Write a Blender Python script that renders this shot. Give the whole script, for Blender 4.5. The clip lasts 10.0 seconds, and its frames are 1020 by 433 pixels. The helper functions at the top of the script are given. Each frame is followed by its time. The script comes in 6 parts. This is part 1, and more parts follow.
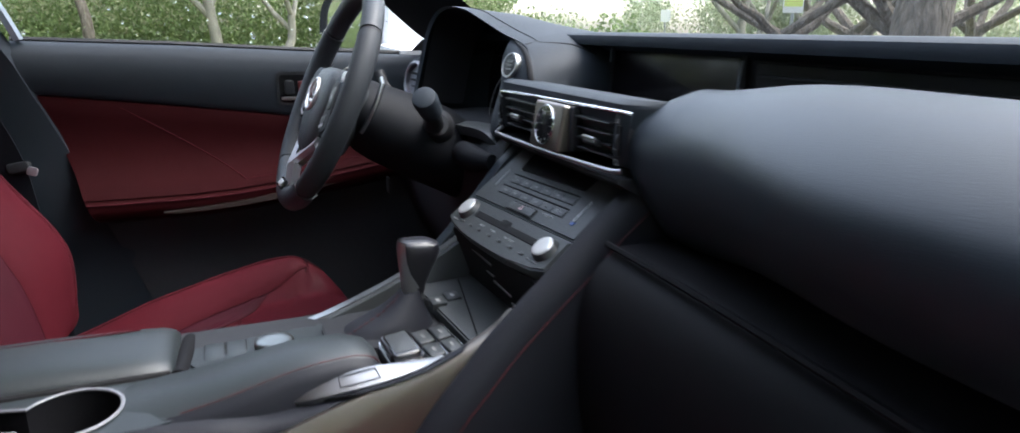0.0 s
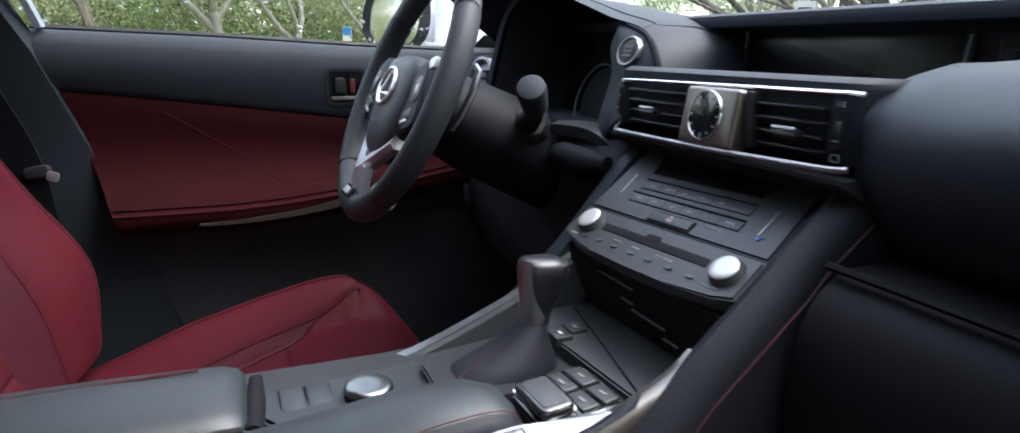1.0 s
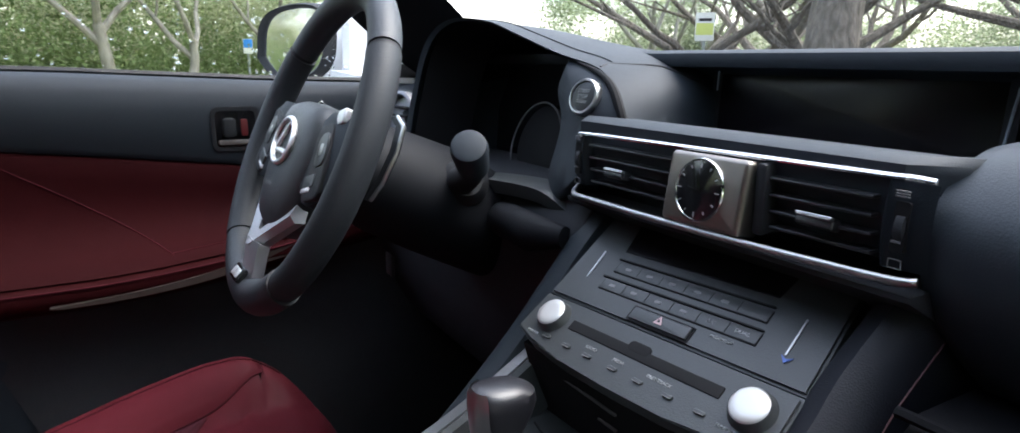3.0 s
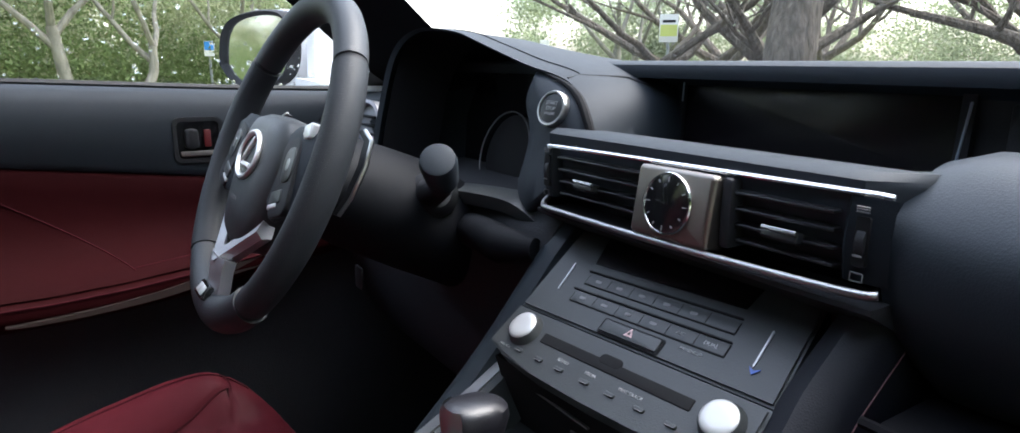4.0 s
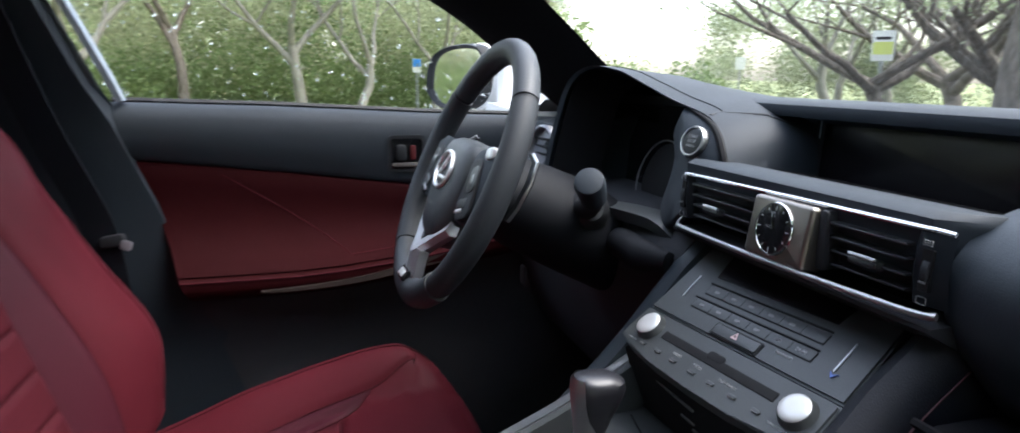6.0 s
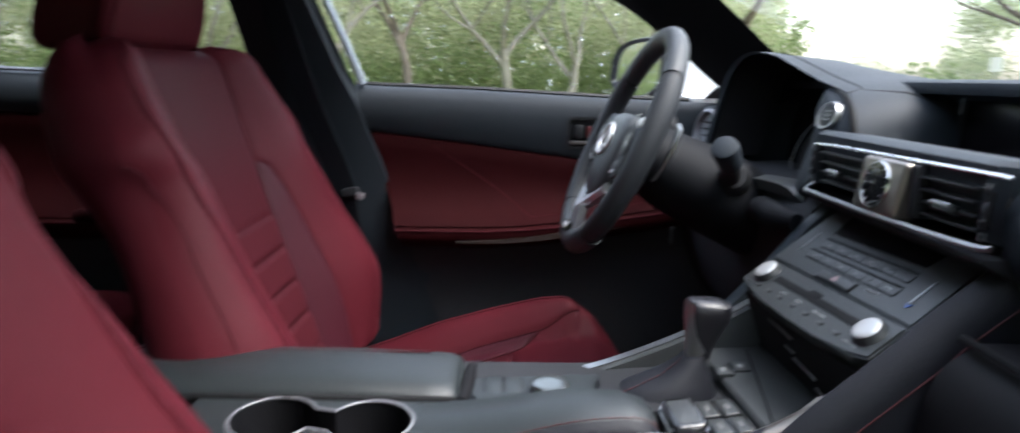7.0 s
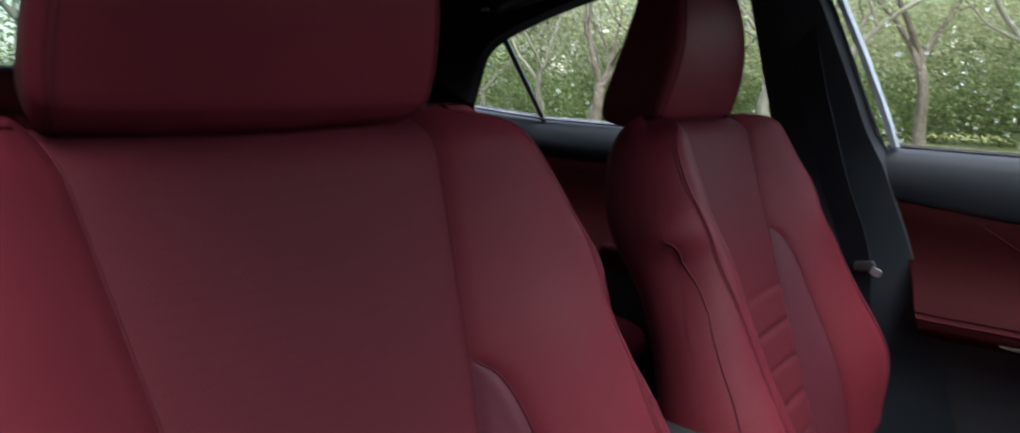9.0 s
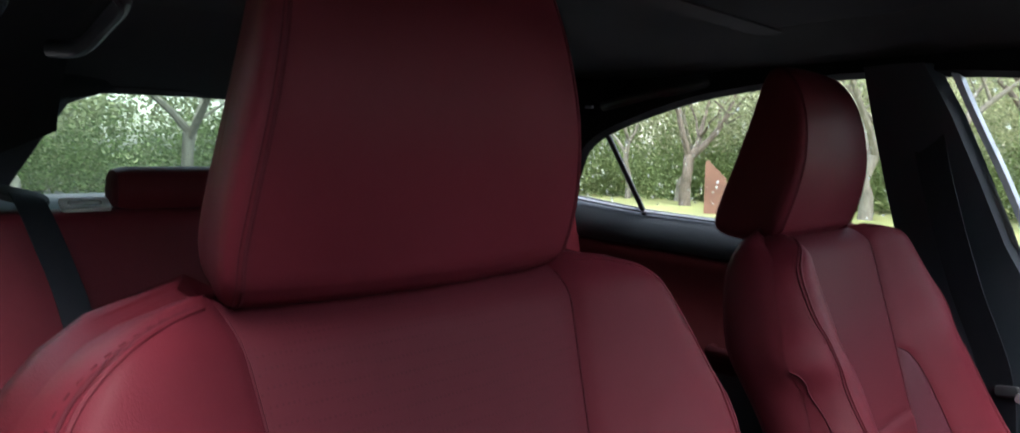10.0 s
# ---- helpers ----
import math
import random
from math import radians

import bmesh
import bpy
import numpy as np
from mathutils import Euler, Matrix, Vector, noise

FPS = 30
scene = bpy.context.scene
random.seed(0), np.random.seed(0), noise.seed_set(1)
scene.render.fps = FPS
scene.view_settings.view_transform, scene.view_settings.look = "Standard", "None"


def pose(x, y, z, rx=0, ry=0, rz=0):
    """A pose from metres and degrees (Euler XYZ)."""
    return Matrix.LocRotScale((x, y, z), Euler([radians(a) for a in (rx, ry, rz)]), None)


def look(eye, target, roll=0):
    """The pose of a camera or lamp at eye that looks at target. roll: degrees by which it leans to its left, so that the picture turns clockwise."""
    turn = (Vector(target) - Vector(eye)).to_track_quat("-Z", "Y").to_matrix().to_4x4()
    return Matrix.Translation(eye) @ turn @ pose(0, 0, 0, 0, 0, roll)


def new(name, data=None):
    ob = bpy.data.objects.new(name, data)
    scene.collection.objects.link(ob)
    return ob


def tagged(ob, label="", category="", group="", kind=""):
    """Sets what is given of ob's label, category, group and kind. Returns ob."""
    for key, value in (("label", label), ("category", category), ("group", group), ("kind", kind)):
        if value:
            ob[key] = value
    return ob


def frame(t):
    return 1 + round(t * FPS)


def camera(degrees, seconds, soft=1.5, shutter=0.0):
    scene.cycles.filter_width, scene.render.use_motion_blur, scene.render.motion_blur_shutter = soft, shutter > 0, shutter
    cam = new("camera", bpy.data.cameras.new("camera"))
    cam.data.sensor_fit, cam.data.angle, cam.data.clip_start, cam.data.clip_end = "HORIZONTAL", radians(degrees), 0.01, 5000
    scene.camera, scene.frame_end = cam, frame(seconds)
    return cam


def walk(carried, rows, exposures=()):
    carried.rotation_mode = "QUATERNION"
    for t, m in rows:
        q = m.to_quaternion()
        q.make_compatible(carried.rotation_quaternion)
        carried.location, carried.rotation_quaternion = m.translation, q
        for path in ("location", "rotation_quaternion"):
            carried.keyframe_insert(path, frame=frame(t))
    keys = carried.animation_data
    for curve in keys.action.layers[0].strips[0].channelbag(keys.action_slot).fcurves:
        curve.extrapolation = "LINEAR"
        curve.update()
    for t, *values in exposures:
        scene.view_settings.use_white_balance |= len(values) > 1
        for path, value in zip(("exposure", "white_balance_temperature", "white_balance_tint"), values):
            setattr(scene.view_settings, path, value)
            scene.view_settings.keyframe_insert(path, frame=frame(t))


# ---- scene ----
cam = camera(74.4, 10.0, shutter=0.5)
PATH = [
    (0, (0.655, 0.387, 1.017), (-1.124, 1.13, 0.483), 0.6),
    (0.5, (0.542, 0.361, 0.989), (-1.248, 1.111, 0.507), 0.9),
    (1, (0.479, 0.321, 0.973), (-1.313, 1.068, 0.49), 0.9),
    (1.5, (0.422, 0.31, 0.981), (-1.372, 1.059, 0.511), 1.0),
    (2, (0.374, 0.327, 0.992), (-1.413, 1.111, 0.551), 1.2),
    (2.5, (0.34, 0.356, 1.005), (-1.395, 1.244, 0.558), 0.8),
    (3, (0.329, 0.365, 1.005), (-1.358, 1.338, 0.551), 0.4),
    (4.5, (0.327, 0.365, 1.02), (-1.308, 1.426, 0.571), 0.2),
    (5, (0.339, 0.355, 1.025), (-1.307, 1.399, 0.578), 0.2),
    (5.5, (0.365, 0.34, 1.038), (-1.4, 1.17, 0.596), 0.3),
    (5.7, (0.395, 0.336, 1.038), (-1.423, 1.058, 0.619), 0.6),
    (6.9, (0.599, 0.366, 1.022), (-1.354, 0.446, 0.604), 0.5),
    (7, (0.612, 0.364, 1.012), (-1.343, 0.366, 0.605), 0.8),
    (7.5, (0.654, 0.376, 0.978), (-1.225, -0.172, 0.566), 0.9),
    (8, (0.643, 0.382, 0.995), (-1.1, -0.507, 0.578), 0.7),
    (8.5, (0.612, 0.346, 1.045), (-1.006, -0.753, 0.628), 0.5),
    (9, (0.616, 0.305, 1.087), (-0.902, -0.945, 0.714), 0.6),
    (9.5, (0.632, 0.283, 1.123), (-0.789, -1.096, 0.845), 0.8),
    (10, (0.637, 0.273, 1.145), (-0.728, -1.178, 0.966), 1.2),
]
walk(cam, [(t, look(eye, target, roll)) for t, eye, target, roll in PATH], exposures=((0, 2.80, 6330, 10), (3, 2.83, 6330, 10), (5.5, 2.82, 6330, 10), (7, 2.80, 6400, 10), (8.5, 2.68, 6420, 10), (9.2, 2.90, 6430, 10), (10, 3.16, 6430, 10)))

# ---- daylight: overcast, with a weak wide sun from high ahead ----
world = bpy.data.worlds.new("overcast_sky")
scene.world = world
world.use_nodes = True
wn, wl = world.node_tree.nodes, world.node_tree.links
sky = wn.new("ShaderNodeTexSky")
sky.sky_type = "NISHITA"
sky.sun_disc = False
sky.sun_elevation, sky.sun_rotation = radians(62), radians(18)
sky.air_density, sky.dust_density = 1.2, 3.0
pale = wn.new("ShaderNodeHueSaturation")
pale.inputs["Saturation"].default_value = 0.6
wl.new(sky.outputs["Color"], pale.inputs["Color"])
wl.new(pale.outputs["Color"], wn["Background"].inputs["Color"])
wn["Background"].inputs["Strength"].default_value = 0.15
sun = new("sun", bpy.data.lights.new("sun", "SUN"))
sun.data.energy, sun.data.angle, sun.data.color = 0.5, radians(40), (0.96, 0.98, 1.0)
sun.matrix_basis = look((1, 3, 6), (0, 0, 0.6))


# ---- materials ----
def material(name, colour, rough=0.5, metal=0.0, vary=0.15, scale=6.0, bump=0.0, grain=300.0, kind="noise", coat=0.0, each=0.0, spec=0.5):
    """A surface with colour variation at two scales and a fine relief."""
    m = bpy.data.materials.new(name)
    m.use_nodes = True
    n, l = m.node_tree.nodes, m.node_tree.links
    b = n["Principled BSDF"]
    b.inputs["Roughness"].default_value, b.inputs["Metallic"].default_value = rough, metal
    b.inputs["Coat Weight"].default_value = coat
    b.inputs["Specular IOR Level"].default_value = spec
    tc = n.new("ShaderNodeTexCoord")
    big, fine = n.new("ShaderNodeTexNoise"), n.new("ShaderNodeTexNoise")
    big.inputs["Scale"].default_value, fine.inputs["Scale"].default_value = scale, scale * 14
    big.inputs["Detail"].default_value = 4
    l.new(tc.outputs["Object"], big.inputs["Vector"])
    l.new(tc.outputs["Object"], fine.inputs["Vector"])
    mix = n.new("ShaderNodeMath")
    mix.operation = "MULTIPLY_ADD"
    mix.inputs[1].default_value = 0.35
    l.new(fine.outputs["Fac"], mix.inputs[0])
    l.new(big.outputs["Fac"], mix.inputs[2])
    ramp = n.new("ShaderNodeValToRGB")
    ramp.color_ramp.elements[0].position, ramp.color_ramp.elements[1].position = 0.35, 1.0
    ramp.color_ramp.elements[0].color = (*[c * (1 - vary) for c in colour], 1)
    ramp.color_ramp.elements[1].color = (*[min(1, c * (1 + vary)) for c in colour], 1)
    l.new(mix.outputs["Value"], ramp.inputs["Fac"])
    out = ramp.outputs["Color"]
    if each:
        info = n.new("ShaderNodeObjectInfo") if each > 0 else n.new("ShaderNodeNewGeometry")
        hs = n.new("ShaderNodeHueSaturation")
        mr = n.new("ShaderNodeMapRange")
        mr.inputs["To Min"].default_value, mr.inputs["To Max"].default_value = 1 - abs(each), 1 + abs(each)
        l.new(info.outputs["Random" if each > 0 else "Random Per Island"], mr.inputs["Value"])
        l.new(mr.outputs["Result"], hs.inputs["Value"])
        l.new(out, hs.inputs["Color"])
        out = hs.outputs["Color"]
    l.new(out, b.inputs["Base Color"])
    rr = n.new("ShaderNodeMapRange")
    rr.inputs["To Min"].default_value, rr.inputs["To Max"].default_value = max(0.02, rough - 0.07), min(1, rough + 0.07)
    l.new(big.outputs["Fac"], rr.inputs["Value"])
    l.new(rr.outputs["Result"], b.inputs["Roughness"])
    if bump:
        bp = n.new("ShaderNodeBump")
        bp.inputs["Strength"].default_value, bp.inputs["Distance"].default_value = bump, 0.002
        if kind == "noise":
            t = n.new("ShaderNodeTexNoise")
            t.inputs["Scale"].default_value = grain
            h = t.outputs["Fac"]
        else:
            t = n.new("ShaderNodeTexVoronoi")
            t.inputs["Scale"].default_value = grain
            h = t.outputs["Distance"]
            if kind == "holes":
                t.inputs["Randomness"].default_value = 0.0
                st = n.new("ShaderNodeMapRange")
                st.inputs["From Min"].default_value, st.inputs["From Max"].default_value = 0.16, 0.28
                l.new(h, st.inputs["Value"])
                h = st.outputs["Result"]
                dark = n.new("ShaderNodeMix")
                dark.data_type = "RGBA"
                dark.inputs["A"].default_value = (*[c * 0.75 for c in colour], 1)
                l.new(h, dark.inputs["Factor"])
                l.new(out, dark.inputs["B"])
                l.new(dark.outputs["Result"], b.inputs["Base Color"])
        l.new(tc.outputs["Object"], t.inputs["Vector"])
        l.new(h, bp.inputs["Height"])
        l.new(bp.outputs["Normal"], b.inputs["Normal"])
    return m


RED = material("red_leather", (0.0715, 0.0096, 0.0152), 0.47, bump=0.14, grain=1500, kind="cells", vary=0.10, scale=5, spec=0.07)
REDSIDE = material("red_leather_side", (0.064, 0.0088, 0.0138), 0.46, bump=0.14, grain=1500, kind="cells", vary=0.12, scale=5, spec=0.07)
REDPERF = material("red_perforated_leather", (0.0570, 0.0092, 0.0138), 0.58, bump=0.10, grain=330, kind="holes", vary=0.10, scale=5, spec=0.07)
REDDARK = material("dark_red_leather", (0.049, 0.0085, 0.015), 0.52, bump=0.25, grain=420, kind="holes", vary=0.1, scale=5, spec=0.12)
# far below the seats' red: the doors' shade is put into the colour
DOORRED = material("shaded_red_door_leather", (0.0235, 0.0031, 0.0040), 0.7, bump=0.12, grain=1300, kind="cells", vary=0.12, scale=4, spec=0.05)
SEAM = material("dark_seam_thread", (0.050, 0.0075, 0.012), 0.8, spec=0.1)
STITCH = material("red_stitching", (0.055, 0.008, 0.012), 0.6)
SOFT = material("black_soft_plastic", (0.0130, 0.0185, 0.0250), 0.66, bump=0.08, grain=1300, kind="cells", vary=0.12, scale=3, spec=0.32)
PAD = material("black_dash_leather", (0.0145, 0.0200, 0.0262), 0.46, bump=0.07, grain=900, kind="cells", vary=0.10, scale=3, spec=0.36)
DARKLEATHER = material("dark_side_leather", (0.0088, 0.0102, 0.0150), 0.55, bump=0.12, grain=900, kind="cells", vary=0.12, scale=4, spec=0.3)
HARD = material("black_hard_plastic", (0.0165, 0.0175, 0.0200), 0.6, bump=0.12, grain=600, vary=0.2, scale=5, spec=0.25)
CONSOLE = material("charcoal_console_leather", (0.0152, 0.0198, 0.0220), 0.46, bump=0.10, grain=1300, kind="cells", vary=0.10, scale=4)
STACK = material("charcoal_stack_plastic", (0.031, 0.0345, 0.0355), 0.40, bump=0.12, grain=900, vary=0.1, scale=6)
BUTTON = material("charcoal_button_plastic", (0.027, 0.030, 0.031), 0.38, bump=0.1, grain=900)
FOOT = material("dark_footwell_plastic", (0.030, 0.031, 0.035), 0.75, bump=0.3, grain=500, vary=0.2, spec=0.2)
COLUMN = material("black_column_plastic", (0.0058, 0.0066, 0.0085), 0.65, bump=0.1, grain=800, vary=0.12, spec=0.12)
# shade of the glovebox and the recesses, put into a near-black colour
SHADEBLACK = material("shade_black_plastic", (0.0050, 0.0050, 0.0062), 0.65, bump=0.1, grain=800, vary=0.15, spec=0.15)
DEEP = material("deep_black_plastic", (0.0095, 0.0095, 0.0105), 0.7, vary=0.2, spec=0.15)
GLOSS = material("gloss_black_plastic", (0.0075, 0.0075, 0.0085), 0.12, vary=0.1, coat=0.5)
SCREEN = material("dark_display_glass", (0.0055, 0.0045, 0.0055), 0.24, vary=0.1, spec=0.35)
SATIN = material("satin_silver_trim", (0.42, 0.42, 0.42), 0.34, metal=1.0, vary=0.06, bump=0.06, grain=700)
EDGE = material("dull_silver_trim", (0.27, 0.27, 0.29), 0.48, metal=0.7, vary=0.06, bump=0.05, grain=600)
BLADE = material("warm_grey_metal_trim", (0.26, 0.235, 0.21), 0.40, metal=1.0, vary=0.08)
CHROME = material("bright_chrome", (0.72, 0.72, 0.72), 0.12, metal=1.0, vary=0.04)
KNOB = material("silver_knob_face", (0.50, 0.50, 0.49), 0.42, metal=0.6, vary=0.04, scale=30)
PRINT = material("pale_grey_print", (0.30, 0.31, 0.31), 0.6)
PRINTDIM = material("dim_grey_print", (0.13, 0.13, 0.13), 0.6)
HEADLINER = material("black_woven_headliner", (0.011, 0.011, 0.012), 0.9, bump=0.5, grain=700, vary=0.15)
PILLAR = material("black_pillar_trim", (0.0080, 0.0080, 0.0105), 0.9, bump=0.2, grain=600, vary=0.15, spec=0.1)
CARPET = material("black_carpet", (0.045, 0.045, 0.048), 0.95, bump=0.8, grain=500, vary=0.3)
WEB = material("black_belt_webbing", (0.0065, 0.0080, 0.0115), 0.8, bump=0.5, grain=700, spec=0.15)
RUBBER = material("black_rubber_seal", (0.012, 0.012, 0.013), 0.6)
PAINT = material("white_car_paint", (0.70, 0.72, 0.74), 0.25, vary=0.02, coat=0.7)
GREYTRIM = material("grey_metal_window_trim", (0.28, 0.32, 0.37), 0.45, metal=0.3)
REDBIT = material("red_lock_mark", (0.085, 0.004, 0.006), 0.5)
BROWN = material("light_brown_door_strip", (0.0325, 0.0240, 0.0215), 0.45, vary=0.1)
SHELF = material("pale_grey_parcel_shelf", (0.045, 0.050, 0.056), 0.8, bump=0.5, grain=500)
MIRROR = material("mirror_silver", (0.85, 0.86, 0.86), 0.02, metal=1.0, vary=0.01)
BARK = material("grey_oak_bark", (0.125, 0.108, 0.088), 0.95, vary=0.55, scale=16, bump=1.0, grain=22, spec=0.1)
PALEBARK = material("pale_grey_bark", (0.185, 0.175, 0.145), 0.9, vary=0.4, scale=9, bump=0.8, grain=18, spec=0.1)
LEAF = material("green_leaves", (0.160, 0.215, 0.088), 0.7, vary=0.6, scale=0.30, each=-0.22, spec=0.2)
# next two leaf colours are paled to paint the haze over the trees
LEAFPALE = material("haze_pale_green_leaves", (0.265, 0.305, 0.180), 0.7, vary=0.35, scale=0.35, each=-0.25, spec=0.2)
LEAFMID = material("haze_olive_green_leaves", (0.30, 0.325, 0.19), 0.7, vary=0.4, scale=0.3, each=-0.22, spec=0.2)
for lm in (LEAF, LEAFPALE, LEAFMID):
    ln, lk = lm.node_tree.nodes, lm.node_tree.links
    pb, tl_, mx = ln["Principled BSDF"], ln.new("ShaderNodeBsdfTranslucent"), ln.new("ShaderNodeMixShader")
    mx.inputs["Fac"].default_value = 0.45
    lk.new(pb.inputs["Base Color"].links[0].from_socket, tl_.inputs["Color"])
    lk.new(pb.outputs["BSDF"], mx.inputs[1])
    lk.new(tl_.outputs["BSDF"], mx.inputs[2])
    lk.new(mx.outputs["Shader"], ln["Material Output"].inputs["Surface"])
GRASS = material("short_lawn", (0.16, 0.18, 0.06), 0.9, vary=0.35, scale=0.5, bump=0.8, grain=30)
ASPHALT = material("grey_asphalt", (0.082, 0.080, 0.077), 0.85, vary=0.2, scale=1.5, bump=0.6, grain=90)
KERB = material("concrete_kerb", (0.36, 0.35, 0.32), 0.9, vary=0.2, scale=3, bump=0.5, grain=50)
RUST = material("rusty_steel", (0.13, 0.065, 0.042), 0.8, vary=0.35, scale=3, bump=0.5, grain=40)
SIGNWHITE = material("white_sign_face", (0.75, 0.75, 0.72), 0.5, vary=0.04)
SIGNYELLOW = material("yellow_green_sign_band", (0.62, 0.68, 0.18), 0.5, vary=0.05)
SIGNBLUE = material("blue_sign_face", (0.03, 0.22, 0.62), 0.5, vary=0.05)
POST = material("galvanised_post", (0.30, 0.32, 0.33), 0.45, metal=0.6, vary=0.15)


def glass_material(name, rough=0.0, tint=(1, 1, 1)):
    m = bpy.data.materials.new(name)
    m.use_nodes = True
    n, l = m.node_tree.nodes, m.node_tree.links
    n.remove(n["Principled BSDF"])
    tr, gl, mx, fr = n.new("ShaderNodeBsdfTransparent"), n.new("ShaderNodeBsdfGlossy"), n.new("ShaderNodeMixShader"), n.new("ShaderNodeLayerWeight")
    pw, mr = n.new("ShaderNodeMath"), n.new("ShaderNodeMapRange")
    pw.operation = "POWER"
    pw.inputs[1].default_value = 4.0
    mr.inputs["To Min"].default_value, mr.inputs["To Max"].default_value = 0.03, 0.7
    tr.inputs["Color"].default_value = (*tint, 1)
    gl.inputs["Roughness"].default_value = rough
    fr.inputs["Blend"].default_value = 0.5
    l.new(fr.outputs["Facing"], pw.inputs[0])
    l.new(pw.outputs["Value"], mr.inputs["Value"])
    l.new(mr.outputs["Result"], mx.inputs["Fac"])
    l.new(tr.outputs["BSDF"], mx.inputs[1])
    l.new(gl.outputs["BSDF"], mx.inputs[2])
    l.new(mx.outputs["Shader"], n["Material Output"].inputs["Surface"])
    return m


for bark, depth in ((BARK, 0.05), (PALEBARK, 0.02)):
    bn, bk = bark.node_tree.nodes, bark.node_tree.links
    bump_node = next(x for x in bn if x.type == "BUMP")
    bump_node.inputs["Distance"].default_value = depth
    mapping = bn.new("ShaderNodeMapping")
    mapping.inputs["Scale"].default_value = (1.0, 1.0, 0.34)
    bk.new(next(x for x in bn if x.type == "TEX_COORD").outputs["Object"], mapping.inputs["Vector"])
    for x in bn:
        if x.type == "TEX_NOISE":
            bk.new(mapping.outputs["Vector"], x.inputs["Vector"])


GLASS = glass_material("window_glass", 0.0, (0.975, 0.985, 0.98))
REARGLASS = glass_material("green_tinted_glass", 0.0, (0.39, 0.49, 0.45))
DROP = bpy.data.materials.new("rain_drop")
DROP.use_nodes = True
_b = DROP.node_tree.nodes["Principled BSDF"]
_b.inputs["Transmission Weight"].default_value, _b.inputs["Roughness"].default_value, _b.inputs["IOR"].default_value = 1.0, 0.02, 1.33
_b.inputs["Base Color"].default_value = (0.95, 0.97, 0.97, 1)


# ---- mesh helpers ----
def world_of(ob):
    m = ob.matrix_basis.copy()
    return world_of(ob.parent) @ ob.matrix_parent_inverse @ m if ob.parent else m


def thing(name, at, label, category, group="", kind=""):
    ob = new(name)
    ob.matrix_basis = Matrix.Translation(at)
    ob.empty_display_size = 0.05
    return tagged(ob, label, category, group, kind)


def mesh_of(bm, name, mat, smooth=True):
    bmesh.ops.recalc_face_normals(bm, faces=bm.faces)
    me = bpy.data.meshes.new(name)
    bm.to_mesh(me)
    bm.free()
    me.materials.append(mat)
    if smooth:
        me.polygons.foreach_set("use_smooth", [True] * len(me.polygons))
        me.set_sharp_from_angle(angle=radians(42))
    return me


def part(name, bm, mat, parent, label=""):
    """Links a bmesh, given in world coordinates, as one part under a thing or under a part."""
    ob = new(name, mesh_of(bm, name, mat))
    ob.parent = parent
    ob.matrix_parent_inverse = world_of(parent).inverted()
    return tagged(ob, label)


def single(name, bm, mat, label, category, group="", kind=""):
    """A thing that is one plain mesh."""
    return tagged(new(name, mesh_of(bm, name, mat)), label, category, group, kind)


def setting(name, bm, mat, label="", category=""):
    return tagged(new(name, mesh_of(bm, name, mat)), label, category, kind="structure")


def box(x0, x1, y0, y1, z0, z1, bevel=0.003, seg=2, bm=None, m=None):
    bm = bm or bmesh.new()
    r = bmesh.ops.create_cube(bm, size=1.0)
    for v in r["verts"]:
        v.co = Vector(((x0 + x1) / 2 + v.co.x * (x1 - x0), (y0 + y1) / 2 + v.co.y * (y1 - y0), (z0 + z1) / 2 + v.co.z * (z1 - z0)))
        if m:
            v.co = m @ v.co
    if bevel:
        ed = list({e for v in r["verts"] for e in v.link_edges})
        bmesh.ops.bevel(bm, geom=ed, offset=bevel, segments=seg, affect="EDGES", profile=0.5)
    return bm


def loft(rings, closed=True, caps=True, bm=None):
    """Skin over rings of points; each ring has the same count."""
    bm = bm or bmesh.new()
    rows = [[bm.verts.new(p) for p in r] for r in rings]
    n = len(rows[0])
    for a, b in zip(rows, rows[1:]):
        for i in range(n if closed else n - 1):
            j = (i + 1) % n
            bm.faces.new((a[i], a[j], b[j], b[i]))
    if caps and closed:
        bm.faces.new(rows[0][::-1])
        bm.faces.new(rows[-1])
    return bm


def curve_points(pts, n):
    """A smooth open curve through the points, at n even parameter steps."""
    pts = [Vector(p) for p in pts]
    out = []
    for k in range(n):
        f = k / (n - 1) * (len(pts) - 1)
        i = min(int(f), len(pts) - 2)
        t = f - i
        p0, p1, p2, p3 = pts[max(i - 1, 0)], pts[i], pts[i + 1], pts[min(i + 2, len(pts) - 1)]
        out.append(0.5 * (2 * p1 + (p2 - p0) * t + (2 * p0 - 5 * p1 + 4 * p2 - p3) * t * t + (3 * p1 - p0 - 3 * p2 + p3) * t ** 3))
    return out


